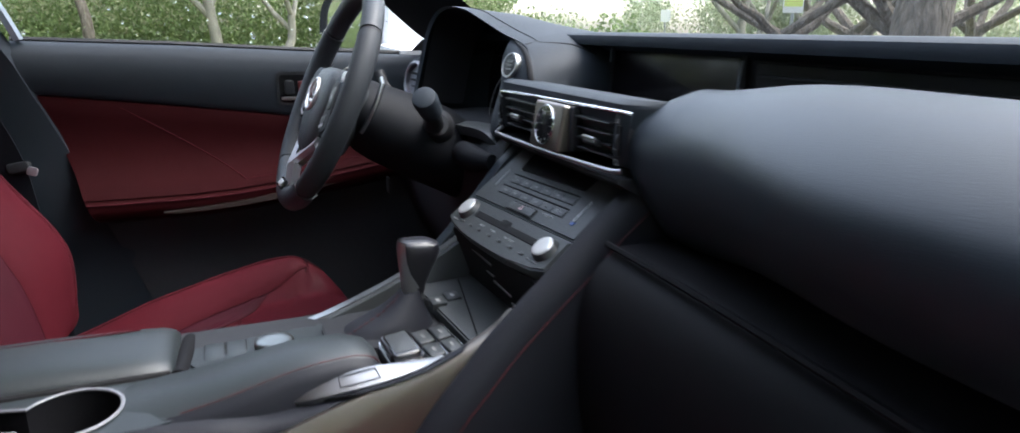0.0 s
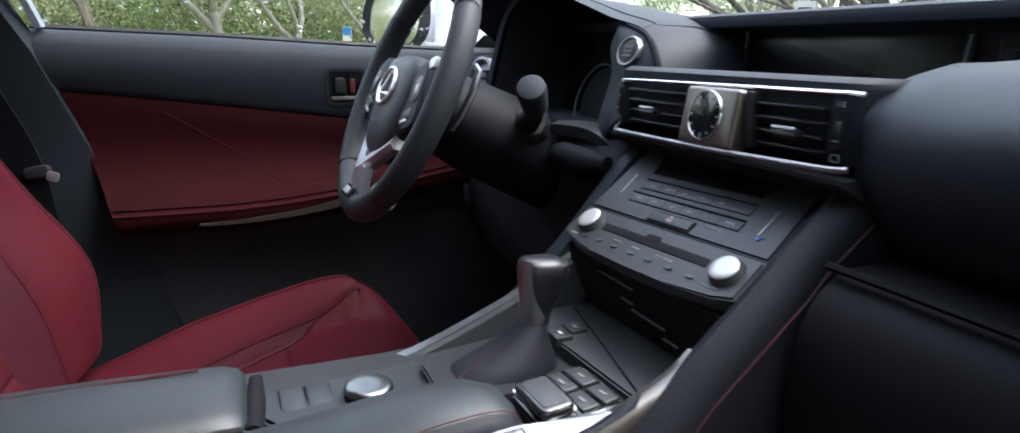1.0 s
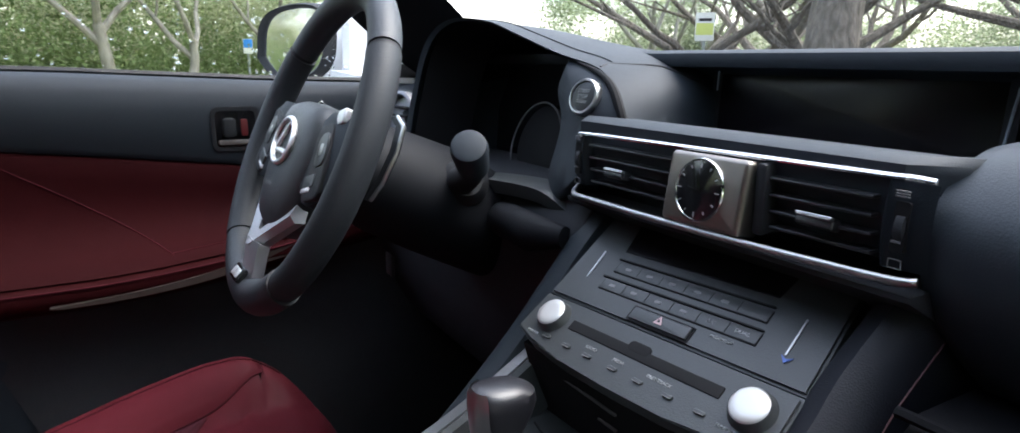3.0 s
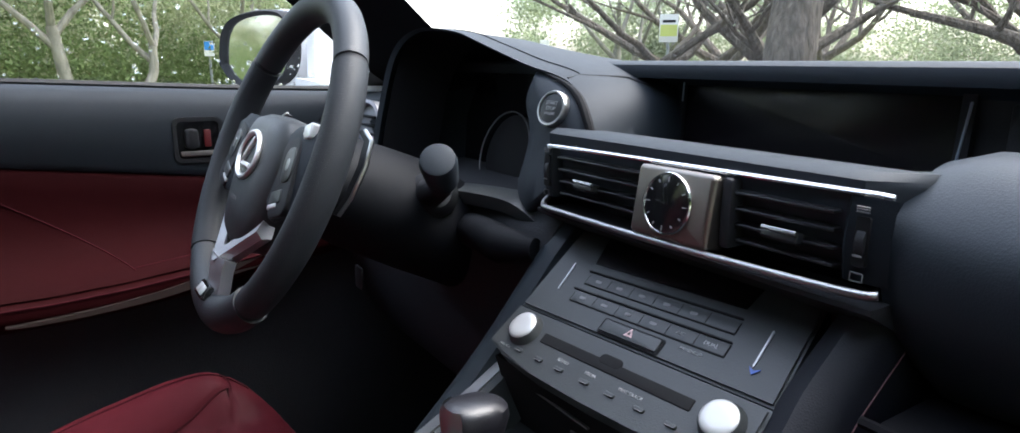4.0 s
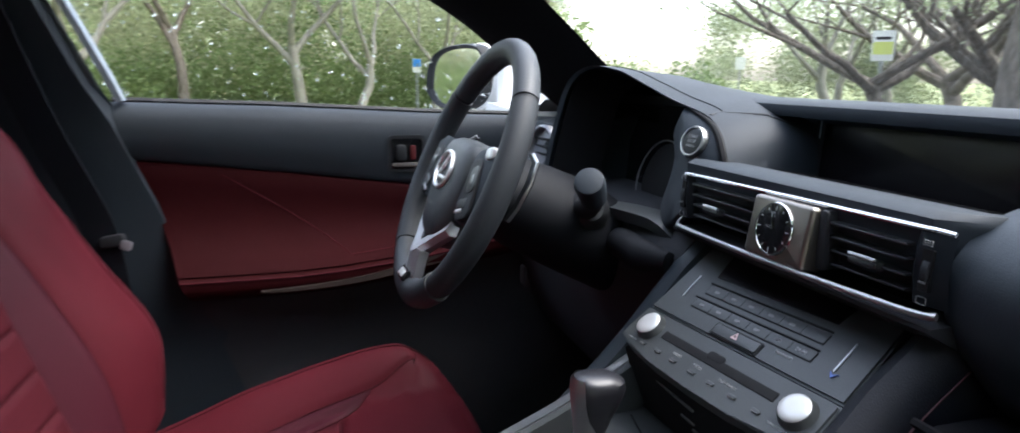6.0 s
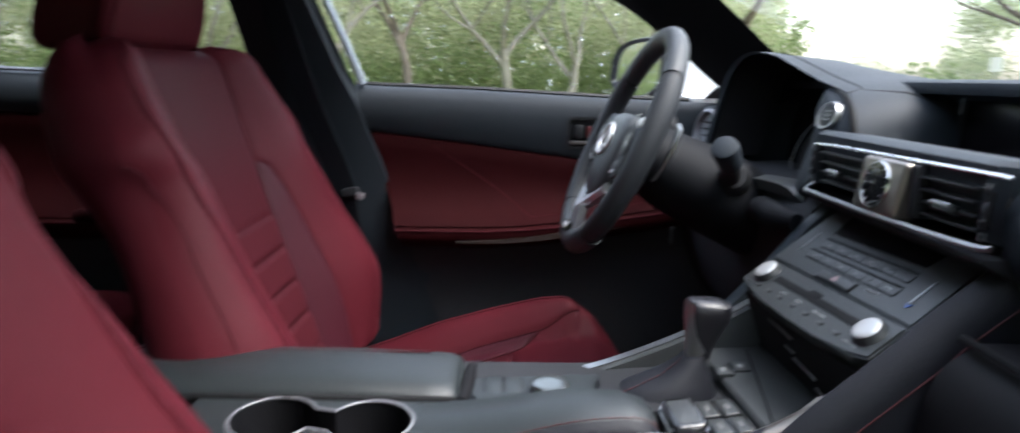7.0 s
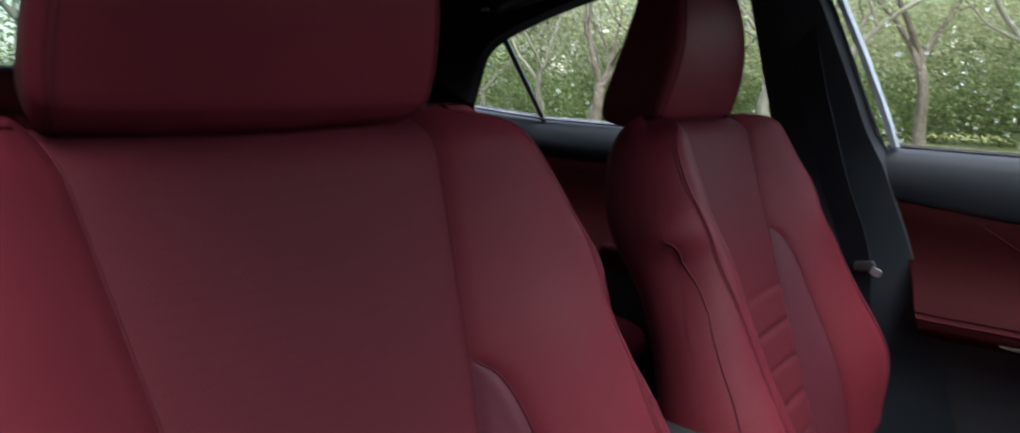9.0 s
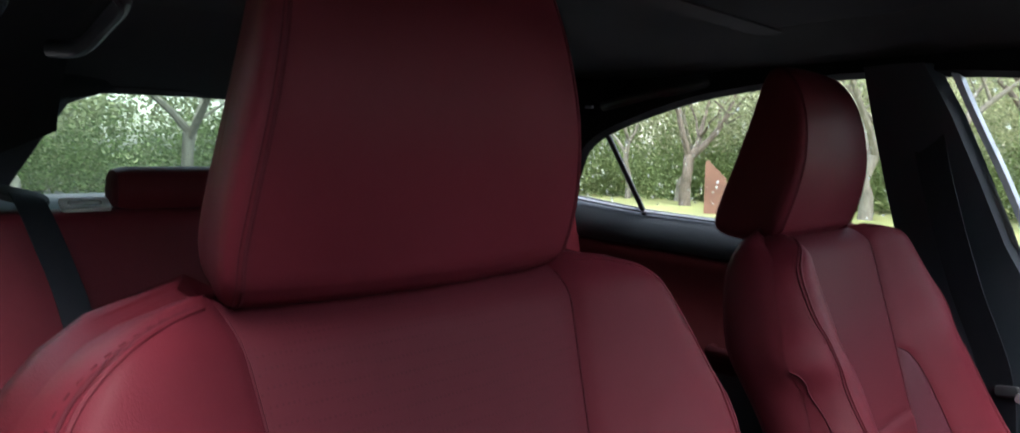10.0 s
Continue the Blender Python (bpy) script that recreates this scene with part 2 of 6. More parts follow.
def tube(pts, r, n=10, bm=None, closed=False, flat=1.0, up=None):
    """A round (or flattened) bar along points; r is one radius or one per point."""
    pts = [Vector(p) for p in pts]
    rs = r if isinstance(r, (list, tuple)) else [r] * len(pts)
    rings, side = [], None
    m = len(pts)
    for i, p in enumerate(pts):
        d = (pts[(i + 1) % m] - pts[i - 1]) if closed else (pts[min(i + 1, m - 1)] - pts[max(i - 1, 0)])
        d.normalize()
        if side is None:
            ref = Vector(up) if up else (Vector((0, 0, 1)) if abs(d.z) < 0.9 else Vector((0, 1, 0)))
            side = d.cross(ref).normalized()
        side = (side - d * side.dot(d)).normalized()
        w = side.cross(d)
        rings.append([p + rs[i] * (math.cos(a) * side + flat * math.sin(a) * w) for a in (2 * math.pi * k / n for k in range(n))])
    if closed:
        rings.append(rings[0])
        b = loft(rings, True, False, bm)
        bmesh.ops.remove_doubles(b, verts=b.verts, dist=1e-6)
        return b
    return loft(rings, True, True, bm)


def lathe(p, axis, prof, n=28, bm=None, ref=(0, 0, 1), squash=1.0):
    """A turned shape: prof is (distance along axis, radius) pairs."""
    p, axis = Vector(p), Vector(axis).normalized()
    a = axis.cross(Vector(ref))
    a = (a if a.length > 1e-3 else axis.cross(Vector((1, 0, 0)))).normalized()
    b = a.cross(axis)
    return loft([[p + axis * h + r * (math.cos(t) * a + squash * math.sin(t) * b) for t in (2 * math.pi * k / n for k in range(n))] for h, r in prof], True, True, bm)


def slab(outline, normal, thick, bevel=0.0, bm=None, seg=2):
    """A flat piece with the given outline, as thick as said against its normal."""
    bm = bm or bmesh.new()
    n = Vector(normal).normalized() * thick
    a = [bm.verts.new(Vector(p)) for p in outline]
    b = [bm.verts.new(Vector(p) - n) for p in outline]
    f = bm.faces.new(a)
    bm.faces.new(b[::-1])
    for i in range(len(a)):
        j = (i + 1) % len(a)
        bm.faces.new((a[j], a[i], b[i], b[j]))
    if bevel:
        bmesh.ops.bevel(bm, geom=list(f.edges), offset=bevel, segments=seg, affect="EDGES")
    return bm


def rounded(w, h, r, k=4):
    """The outline of a rounded rectangle, as (x, y) pairs."""
    out = []
    for cx, cy, a0 in ((w / 2 - r, h / 2 - r, 0), (-w / 2 + r, h / 2 - r, 90), (-w / 2 + r, -h / 2 + r, 180), (w / 2 - r, -h / 2 + r, 270)):
        for i in range(k + 1):
            a = radians(a0 + 90 * i / k)
            out.append((cx + r * math.cos(a), cy + r * math.sin(a)))
    return out


def plate(m, w, h, r, thick, bevel=0.001, k=4):
    """A rounded plate in the plane of the pose m (its z is the face's normal), with softened front edges."""
    bevel = min(bevel, .45 * min(w, h), .8 * thick)
    steps = [(0, -thick)] + ([(0, -bevel), (.13 * bevel, -.5 * bevel), (.5 * bevel, -.13 * bevel), (bevel, 0)] if bevel else [(0, 0)])
    return loft([[m @ Vector((x, y, z)) for x, y in rounded(w - 2 * i, h - 2 * i, max(r - i, r * .25, 1e-4), k)] for i, z in steps])


def ring_plate(m, outer, inner, thick, bm=None):
    """A frame between two outlines of the same count, in the plane of the pose m."""
    bm = bm or bmesh.new()
    rows = []
    for o, z in ((outer, 0), (inner, 0), (inner, -thick), (outer, -thick)):
        rows.append([bm.verts.new(m @ Vector((x, y, z))) for x, y in o])
    n = len(outer)
    for a, b in zip(rows, rows[1:] + rows[:1]):
        for i in range(n):
            j = (i + 1) % n
            bm.faces.new((a[i], a[j], b[j], b[i]))
    return bm


def sheet(fn, nu, nv, bm=None):
    """A grid over fn(a, b), a and b from 0 to 1."""
    return loft([[fn(i / nu, j / nv) for i in range(nu + 1)] for j in range(nv + 1)], False, False, bm)


def basis(at, xdir, zdir):
    """A pose at a place with its x and z directions."""
    z = Vector(zdir).normalized()
    x = Vector(xdir)
    x = (x - z * x.dot(z)).normalized()
    y = z.cross(x)
    m = Matrix((x, y, z)).transposed().to_4x4()
    m.translation = Vector(at)
    return m


def smooth(a, b, t):
    t = max(0.0, min(1.0, (t - a) / (b - a)))
    return t * t * (3 - 2 * t)


def table(pairs, t):
    """A smooth value between given (place, value) pairs."""
    if t <= pairs[0][0]:
        return pairs[0][1]
    if t >= pairs[-1][0]:
        return pairs[-1][1]
    i = next(k for k in range(len(pairs) - 1) if t <= pairs[k + 1][0])
    (x0, y0), (x1, y1) = pairs[i], pairs[i + 1]
    d = (y1 - y0) / (x1 - x0)
    before = (y0 - pairs[i - 1][1]) / (x0 - pairs[i - 1][0]) if i else d
    after = (pairs[i + 2][1] - y1) / (pairs[i + 2][0] - x1) if i + 2 < len(pairs) else d
    m0 = 0 if before * d <= 0 else 2 * before * d / (before + d)
    m1 = 0 if after * d <= 0 else 2 * after * d / (after + d)
    h, s = x1 - x0, (t - x0) / (x1 - x0)
    return (2 * s ** 3 - 3 * s ** 2 + 1) * y0 + (s ** 3 - 2 * s ** 2 + s) * h * m0 + (3 * s ** 2 - 2 * s ** 3) * y1 + (s ** 3 - s ** 2) * h * m1


def writing(text, m, size, mat, parent, name="lettering", align="CENTER"):
    """Words in the built-in font, turned into a mesh a little proud of the pose's plane."""
    cu = bpy.data.curves.new(name, "FONT")
    cu.body, cu.size, cu.align_x, cu.align_y, cu.extrude, cu.resolution_u = text, size, align, "CENTER", 0.0002, 2
    tmp = bpy.data.objects.new(name, cu)
    scene.collection.objects.link(tmp)
    me = bpy.data.meshes.new_from_object(tmp.evaluated_get(bpy.context.evaluated_depsgraph_get()))
    bpy.data.objects.remove(tmp)
    bpy.data.curves.remove(cu)
    me.transform(m)
    me.materials.clear()
    me.materials.append(mat)
    ob = new(name, me)
    ob.parent = parent
    ob.matrix_parent_inverse = world_of(parent).inverted()
    return ob


# ---- seats ----
def front_seat(name, label, cx, dy, dz=0.0, lift=0.0, hx=0.0, ahead=0.0, broad=1.0):
    """A bucket seat: padded panels over a shell, and a headrest."""
    seat = thing(name, (cx, 0.25 + dy, 0.28), label, "car seat", "front seats")
    y0, z0, r = 0.075 + dy, 0.53 + dz, radians(19)
    up, fw = Vector((0, -math.sin(r), math.cos(r))), Vector((0, math.cos(r), math.sin(r)))
    half = [(0, .262), (.13, .297), (.28, .270), (.37, .243), (.405, .256), (.418, .255), (.445, .241), (.48, .229), (.508, .216), (.526, .202), (.541, .184), (.551, .160), (.558, .132)]
    side = [(0, .262), (.13, .297), (.28, .268), (.37, .248), (.41, .250), (.445, .241), (.48, .230), (.508, .217), (.526, .203), (.541, .184), (.551, .160), (.558, .132)]
    ins = [(0, .070), (.28, .088), (.36, .100), (.55, .124)]
    rear = [(0, -.036), (.20, -.030), (.27, -.028), (.32, -.033), (.36, -.043), (.40, -.053), (.44, -.061), (.50, -.057), (.558, -.042)]
    bol = [(0, .05), (.12, .086), (.24, .066), (.40, .046), (.48, .034), (.53, .028), (.556, .020)]

    def depth(s, h):
        a, i, w, b = abs(s), table(ins, h), table(half, h), table(bol, h)
        if a < i:
            d = 0.004 * (a / i) ** 2
        else:
            t = (a - i) / (w - i)
            d = 0.004 + b * math.sin(math.pi / 2 * min(1, t / .70)) ** 1.1 - (b * .5 + .012) * max(0, (t - .70) / .30) ** 2
        return d - 0.034 * max(0, (h - .515) / .043) ** 2

    def back(s, h, d):
        return Vector((cx + s, y0, z0)) + up * h + fw * d

    def back_panel(pname, lo, hi, h0, h1, mat, nu, nv, parent, puff=.006, lab=""):
        def fn(a, b):
            h = h0 + (h1 - h0) * b
            s = lo(h) + (hi(h) - lo(h)) * a
            e = min(a * abs(hi(h) - lo(h)), (1 - a) * abs(hi(h) - lo(h)), b * (h1 - h0), (1 - b) * (h1 - h0))
            return back(s, h, depth(s, h) - .002 + puff * smooth(-.002, .008, e))
        return part(pname, sheet(fn, nu, nv), mat, parent, lab)

    i_ = lambda h: table(ins, h)
    w_ = lambda h: table(half, h)
    wing = lambda h: table(ins, h) + .052 * math.sqrt(max(0, 1 - max(0, (h - .10) / .265) ** 2))
    rings = []
    for k in range(41):
        h = .558 * k / 40
        w, bt, rb = w_(h), -.115 + .02 * smooth(.40, .558, h), table(rear, h)
        e = depth(w, h)
        u, ws = smooth(.36, .54, h), table(side, h)
        flank = [(w, 0, e - .004), ((w + ws) / 2 + .005, .006 * u, e - .003 + (rb - e) * .22), (ws + .006 - .004 * u, .011 * u, e + (rb - e) * .55), (ws + .005 - .004 * u, .013 * u, rb + .008), (ws - .006 - .003 * u, .011 * u, rb - .006), (ws * .74, .004 * u, rb - .030), (ws * .4, 0, bt)]
        ring = [back(x, h + dh, d) for x, dh, d in flank] + [back(0, h, bt)] + [back(-x, h + dh, d) for x, dh, d in flank[::-1]]
        ring.append(back(.007 - w, h, depth(.007 - w, h) - .0035))
        ring += [back(s * w, h, depth(s * w, h) - .034) for s in (-.88, -.7, -.45, -.2, 0, .2, .45, .7, .88)]
        ring.append(back(w - .007, h, depth(w - .007, h) - .0035))
        rings.append(ring)
    backrest = part("backrest", loft(rings), REDSIDE, seat)
    for sg in (1, -1):
        back_panel("side_bolster", lambda h, g=sg: g * wing(h), lambda h, g=sg: g * w_(h), 0, .555, RED, 26, 70, backrest, .004)
        back_panel("wing_strip", lambda h, g=sg: g * i_(h), lambda h, g=sg: g * wing(h), 0, .364, REDDARK, 10, 44, backrest, .0035)
        part("seam", tube([back(sg * i_(h), h, depth(i_(h), h) - .0012) for h in np.linspace(.02, .542, 40)], .0009, 5), SEAM, backrest)
        part("seam", tube([back(sg * wing(h), h, depth(wing(h), h) - .0010) for h in np.linspace(.02, .364, 44)], .0009, 5), SEAM, backrest)
    # a stitched double seam along the crest of each bolster; a tuck below the shoulder starts the flank's seam
    crest = curve_points([(.205, .03, 0), (.228, .13, 0), (.221, .22, 0), (.217, .285, 0), (.217, .335, 0), (.216, .375, 0), (.218, .410, 0), (.218, .445, 0), (.212, .482, 0), (.202, .510, 0), (.184, .529, 0), (.162, .541, 0), (.140, .548, 0)], 90)
    flank_line = curve_points([(.257, .400, 0), (.249, .391, 0), (.242, .376, 0), (.240, .345, 0), (.247, .310, 0), (.255, .283, 0), (.266, .222, 0), (.280, .13, 0), (.252, .03, 0)], 60)
    lay = lambda p, ds, off: back(sg * (p.x + ds), p.y, depth(p.x + ds, p.y) + off)
    for sg in (1, -1):
        part("gusset_seam", tube([lay(p, 0, .0022) for p in crest], .0011, 6), SEAM, backrest)
        part("gusset_piping", tube([lay(p, -.0036, .0018) for p in crest], .0017, 6), RED, backrest)
        for k in range(1, 89, 2):
            p, q = crest[k], crest[k].lerp(crest[k + 1], .9)
            part("stitch", tube([lay(v, .0034, .0022) for v in (p, q)], .0004, 4), SEAM, backrest)
        part("flank_seam", tube([lay(p, 0, .0020) for p in flank_line], .0012, 5), SEAM, backrest)
    back_panel("insert", lambda h: -i_(h), i_, .278, .552, REDPERF, 24, 34, backrest, .0025, "perforated darker red leather insert")
    for k in range(5):
        back_panel("insert_roll", lambda h: -i_(h), i_, .278 - .055 * (k + 1), .278 - .055 * k, REDPERF, 24, 14, backrest, .006)
        part("roll_seam", tube([back(x, .278 - .055 * k, depth(x, .278 - .055 * k) - .0008) for x in np.linspace(-.97, .97, 15) * i_(.278 - .055 * k)], .0011, 5), SEAM, backrest)
    # cushion
    cw = [(0, .235), (.06, .25), (.24, .256), (.35, .248), (.425, .228), (.475, .186), (.502, .13), (.514, .06)]
    cc = [(0, .470), (.10, .486), (.20, .510), (.30, .538), (.38, .557), (.45, .563), (.486, .550), (.507, .527), (.516, .495)]
    ca = [(0, .135), (.17, .148), (.28, .160), (.358, .162), (.44, .190)]
    ci = [(0, .100), (.20, .114), (.31, .132), (.358, .160)]

    def seat_z(s, q):
        a, i, w = abs(s), table(ca, min(q, .36)) * 1.22, table(cw, q)
        lift = .055 * (.5 + .5 * smooth(-.02, .20, q)) * (1 - smooth(.40, .508, q))
        t = max(0, (a - i * .75) / max(.02, w - i * .75))
        return table(cc, q) + lift * math.sin(math.pi / 2 * min(1, t / .72)) - (.022) * max(0, (t - .72) / .28) ** 2

    def cush(s, q, d=0.0):
        return Vector((cx - .013 + s, .06 + dy + q, seat_z(s, q) + d + dz))

    def cush_panel(pname, lo, hi, q0, q1, mat, nu, nv, parent, puff=.007):
        def fn(a, b):
            q = q0 + (q1 - q0) * b
            s = lo(q) + (hi(q) - lo(q)) * a
            e = min(a * abs(hi(q) - lo(q)), (1 - a) * abs(hi(q) - lo(q)), b * (q1 - q0), (1 - b) * (q1 - q0))
            return cush(s, q, -.004 + puff * smooth(-.003, .006, e))
        return part(pname, sheet(fn, nu, nv), mat, parent)

    rings = []
    for k in range(33):
        q = .516 * k / 32
        w = table(cw, q)
        y = .06 + dy + q
        ze = seat_z(w, q) + dz - .004
        lowf = .02 * smooth(.43, .516, q)
        ring = [Vector((cx - .013 + s * w, y, seat_z(s * w, q) + dz - .022)) for s in np.linspace(-.96, .96, 15)]
        ring += [Vector((cx - .013 + w, y, ze)), Vector((cx - .013 + w + .004, y, ze - .03)), Vector((cx - .013 + w, y - lowf, ze - .08)), Vector((cx - .013 + w - .02, y - 2 * lowf, .36)),
                 Vector((cx - .013 - w + .02, y - 2 * lowf, .36)), Vector((cx - .013 - w, y - lowf, ze - .08)), Vector((cx - .013 - w - .004, y, ze - .03)), Vector((cx - .013 - w, y, ze))]
        rings.append(ring)
    cushion = part("seat_cushion", loft(rings), REDSIDE, seat)
    a_, c_, e_ = (lambda q: table(ca, q)), (lambda q: table(ci, q)), (lambda q: table(cw, q))
    for sg in (1, -1):
        cush_panel("cushion_bolster", lambda q, g=sg: g * min(a_(q), e_(q) - .001), lambda q, g=sg: g * e_(q), 0, .432, RED, 18, 44, cushion, .006)
        cush_panel("cushion_wing", lambda q, g=sg: g * c_(q), lambda q, g=sg: g * a_(q), 0, .358, REDDARK, 8, 30, cushion, .006)
        part("piping", tube([cush(sg * (.34 * .915 * table(ca, min(q, .36)) + .66 * e_(q)), q, .0024) for q in np.linspace(.01, .455, 44)], .0012, 6), SEAM, cushion)
        part("seam", tube([cush(sg * a_(q), q, -.001) for q in np.linspace(.01, .43, 36)], .0012, 5), SEAM, cushion)
        part("seam", tube([cush(sg * c_(q), q, -.001) for q in np.linspace(.01, .358, 30)], .0012, 5), SEAM, cushion)
    fr = lambda q: c_(q) if q < .358 else (min(a_(q), e_(q)) if q < .432 else e_(q))
    cush_panel("front_panel", lambda q: -fr(q), fr, .312, .515, RED, 26, 30, cushion, .006)
    for k in range(4):
        cush_panel("insert_roll", lambda q: -c_(q), c_, .312 - .07 * (k + 1), .312 - .07 * k, REDPERF, 24, 14, cushion, .006)
        part("roll_seam", tube([cush(x, .312 - .07 * k, -.001) for x in np.linspace(-.97, .97, 13) * c_(.312 - .07 * k)], .0011, 5), SEAM, cushion)
    part("seat_base", box(cx - .2, cx + .2, .08 + dy, .46 + dy, .28, .40, .02), HARD, seat)
    # headrest: a wide padded block, broadest a third of the way up, with side panels
    hy, hz = y0 - .242 + ahead, 1.048 + dz + lift
    prof = [(.046, .004), (.060, .05), (.067, .10), (.061, .155), (.044, .200), (.020, .226), (.002, .228), (-.014, .208), (-.030, .150), (-.050, .08), (-.068, .018), (-.066, -.006), (-.040, -.014), (-.005, -.016), (.030, -.008)]
    loop = curve_points([(0, *p) for p in prof] + [(0, *prof[0])], 61)[:-1]
    cen = Vector((0, -.006, .10))

    def hr_ring(s, k):
        out = []
        for p in loop:
            y, z = cen.y + (p.y - cen.y) * k, cen.z + (p.z - cen.z) * (1 - (1 - k) * .7)
            wide = 1 - .25 * smooth(-.01, .23, z) - .03 * (1 - smooth(-.02, .03, z)) - .19 * (1 - smooth(-.065, .060, y))
            out.append(Vector((cx + hx + s * wide * broad, hy + y, hz + z)))
        return out

    headrest = part("headrest", loft([hr_ring(s, k) for s, k in ((-.125, .955), (-.108, .974), (-.05, .995), (0, 1.0), (.05, .995), (.108, .974), (.125, .955))], True, False), RED, seat)
    for sg in (1, -1):
        sec = [(.125, .953), (.1295, .935), (.1335, .89), (.1355, .82), (.136, .70), (.136, .52), (.136, .2)]
        part("side_panel", loft([hr_ring(sg * s, k) for s, k in sec]), RED, headrest)
        part("seam", tube(hr_ring(sg * .125, .955), .0012, 5, closed=True), SEAM, headrest)
        part("seam", tube(hr_ring(sg * .1285, .944), .0005, 5, closed=True), SEAM, headrest)
        part("headrest_post", tube([(cx + sg * .05, hy - .03, hz + .02), (cx + sg * .05, hy - .03, hz - .06)], .006, 10), HARD, headrest)
    return seat


driver_seat = front_seat("driver_seat", "red leather bucket seat with perforated insert beside the console", -0.346, 0.0, 0.0, 0.0, -.003, 0.0, .965)
passenger_seat = front_seat("passenger_seat", "red leather bucket seat with perforated insert by the open door", 0.388, 0.040, 0.020, .003, .008, .034, .94)

# ---- steering wheel ----
WC = Vector((-0.340, 0.518, 0.925))
WA = Vector((0, -math.cos(radians(24)), math.sin(radians(24))))
WU = Vector((0, math.sin(radians(24)), math.cos(radians(24))))
WX = Vector((1, 0, 0))
WX, WU, WA = [Matrix.Rotation(radians(1.5), 3, "Z") @ v for v in (WX, WU, WA)]
WS = 0.927
wheel = thing("steering_wheel", WC, "black leather three-spoke steering wheel with silver lower spoke", "steering wheel")


def wp(x, u, a=0.0):
    return WC + WX * (x * WS) + WU * (u * WS) + WA * a


def rim_arc(a0, a1, r, n):
    return [wp(r * math.sin(radians(a)), r * math.cos(radians(a))) for a in np.linspace(a0, a1, n)]


GRIP = material("perforated_black_leather", (0.020, 0.0230, 0.0270), 0.56, bump=0.45, grain=520, kind="holes", vary=0.1, scale=4, spec=0.35)
WLEATHER = material("smooth_black_leather", (0.0235, 0.0275, 0.0320), 0.54, bump=0.12, grain=700, kind="cells", vary=0.1, scale=4)
rim = part("rim", tube(rim_arc(-52, 52, .167, 40), .0146, 16, flat=1.08), WLEATHER, wheel)
for sg in (1, -1):
    part("perforated_grip", tube(rim_arc(sg * 54, sg * 140, .167, 30), .0151, 16, flat=1.10), GRIP, rim)
    part("rim_seam", tube(rim_arc(sg * 51.6, sg * 54.4, .167, 3), .0141, 16), HARD, rim)
    part("rim_seam", tube(rim_arc(sg * 139.6, sg * 142.4, .167, 3), .0141, 16), HARD, rim)
part("rim_base", tube(rim_arc(142, 218, .167, 26), .0152, 16, flat=1.14), WLEATHER, rim)


def wh(x, u, a=0.0):
    """A place on the hub, which lies a little deeper than the rim."""
    return wp(x, u, a - .006)


HUB = material("grained_black_airbag_cover", (0.034, 0.038, 0.041), 0.48, bump=0.14, grain=1100, kind="cells", vary=0.1, scale=5)
EMBLEM = material("bright_silver_emblem", (0.72, 0.72, 0.72), 0.38, metal=0.7, vary=0.03)
# hub: a rounded shield
hub_out = [(-.056, .038), (-.03, .043), (0, .044), (.03, .043), (.056, .038), (.071, .022), (.075, -.006), (.068, -.038), (.055, -.070), (.036, -.092), (.012, -.099), (-.012, -.099), (-.036, -.092), (-.055, -.070), (-.068, -.038), (-.075, -.006), (-.071, .022)]
hub_loop = [(p.x, p.y) for p in curve_points([(x, y, 0) for x, y in hub_out + hub_out[:1]], 61)[:-1]]
hub = part("airbag_cover", loft([[wh(x * k, u * k, a) for x, u in hub_loop] for k, a in ((.80, -.04), (1.0, -.02), (1.02, .002), (.98, .011), (.88, .0175), (.6, .0225), (.3, .0240), (.05, .0245))]), HUB, wheel)
part("emblem_ring", tube([wh(.031 * math.cos(t), -.005 + .024 * math.sin(t), .0250) for t in np.linspace(0, 2 * math.pi, 41)[:-1]], .0028, 8, closed=True), EMBLEM, hub, "silver oval emblem")
part("emblem_bar", tube([wh(.008, .014, .0252), wh(-.008, -.010, .0256), wh(-.010, -.016, .0256), wh(.022, -.016, .0252)], .0028, 8), EMBLEM, hub)
part("airbag_print", plate(basis(wh(-.008, -.052, .0232), WX, WA), .022, .0035, .001, .0004, 0), PRINTDIM, hub)
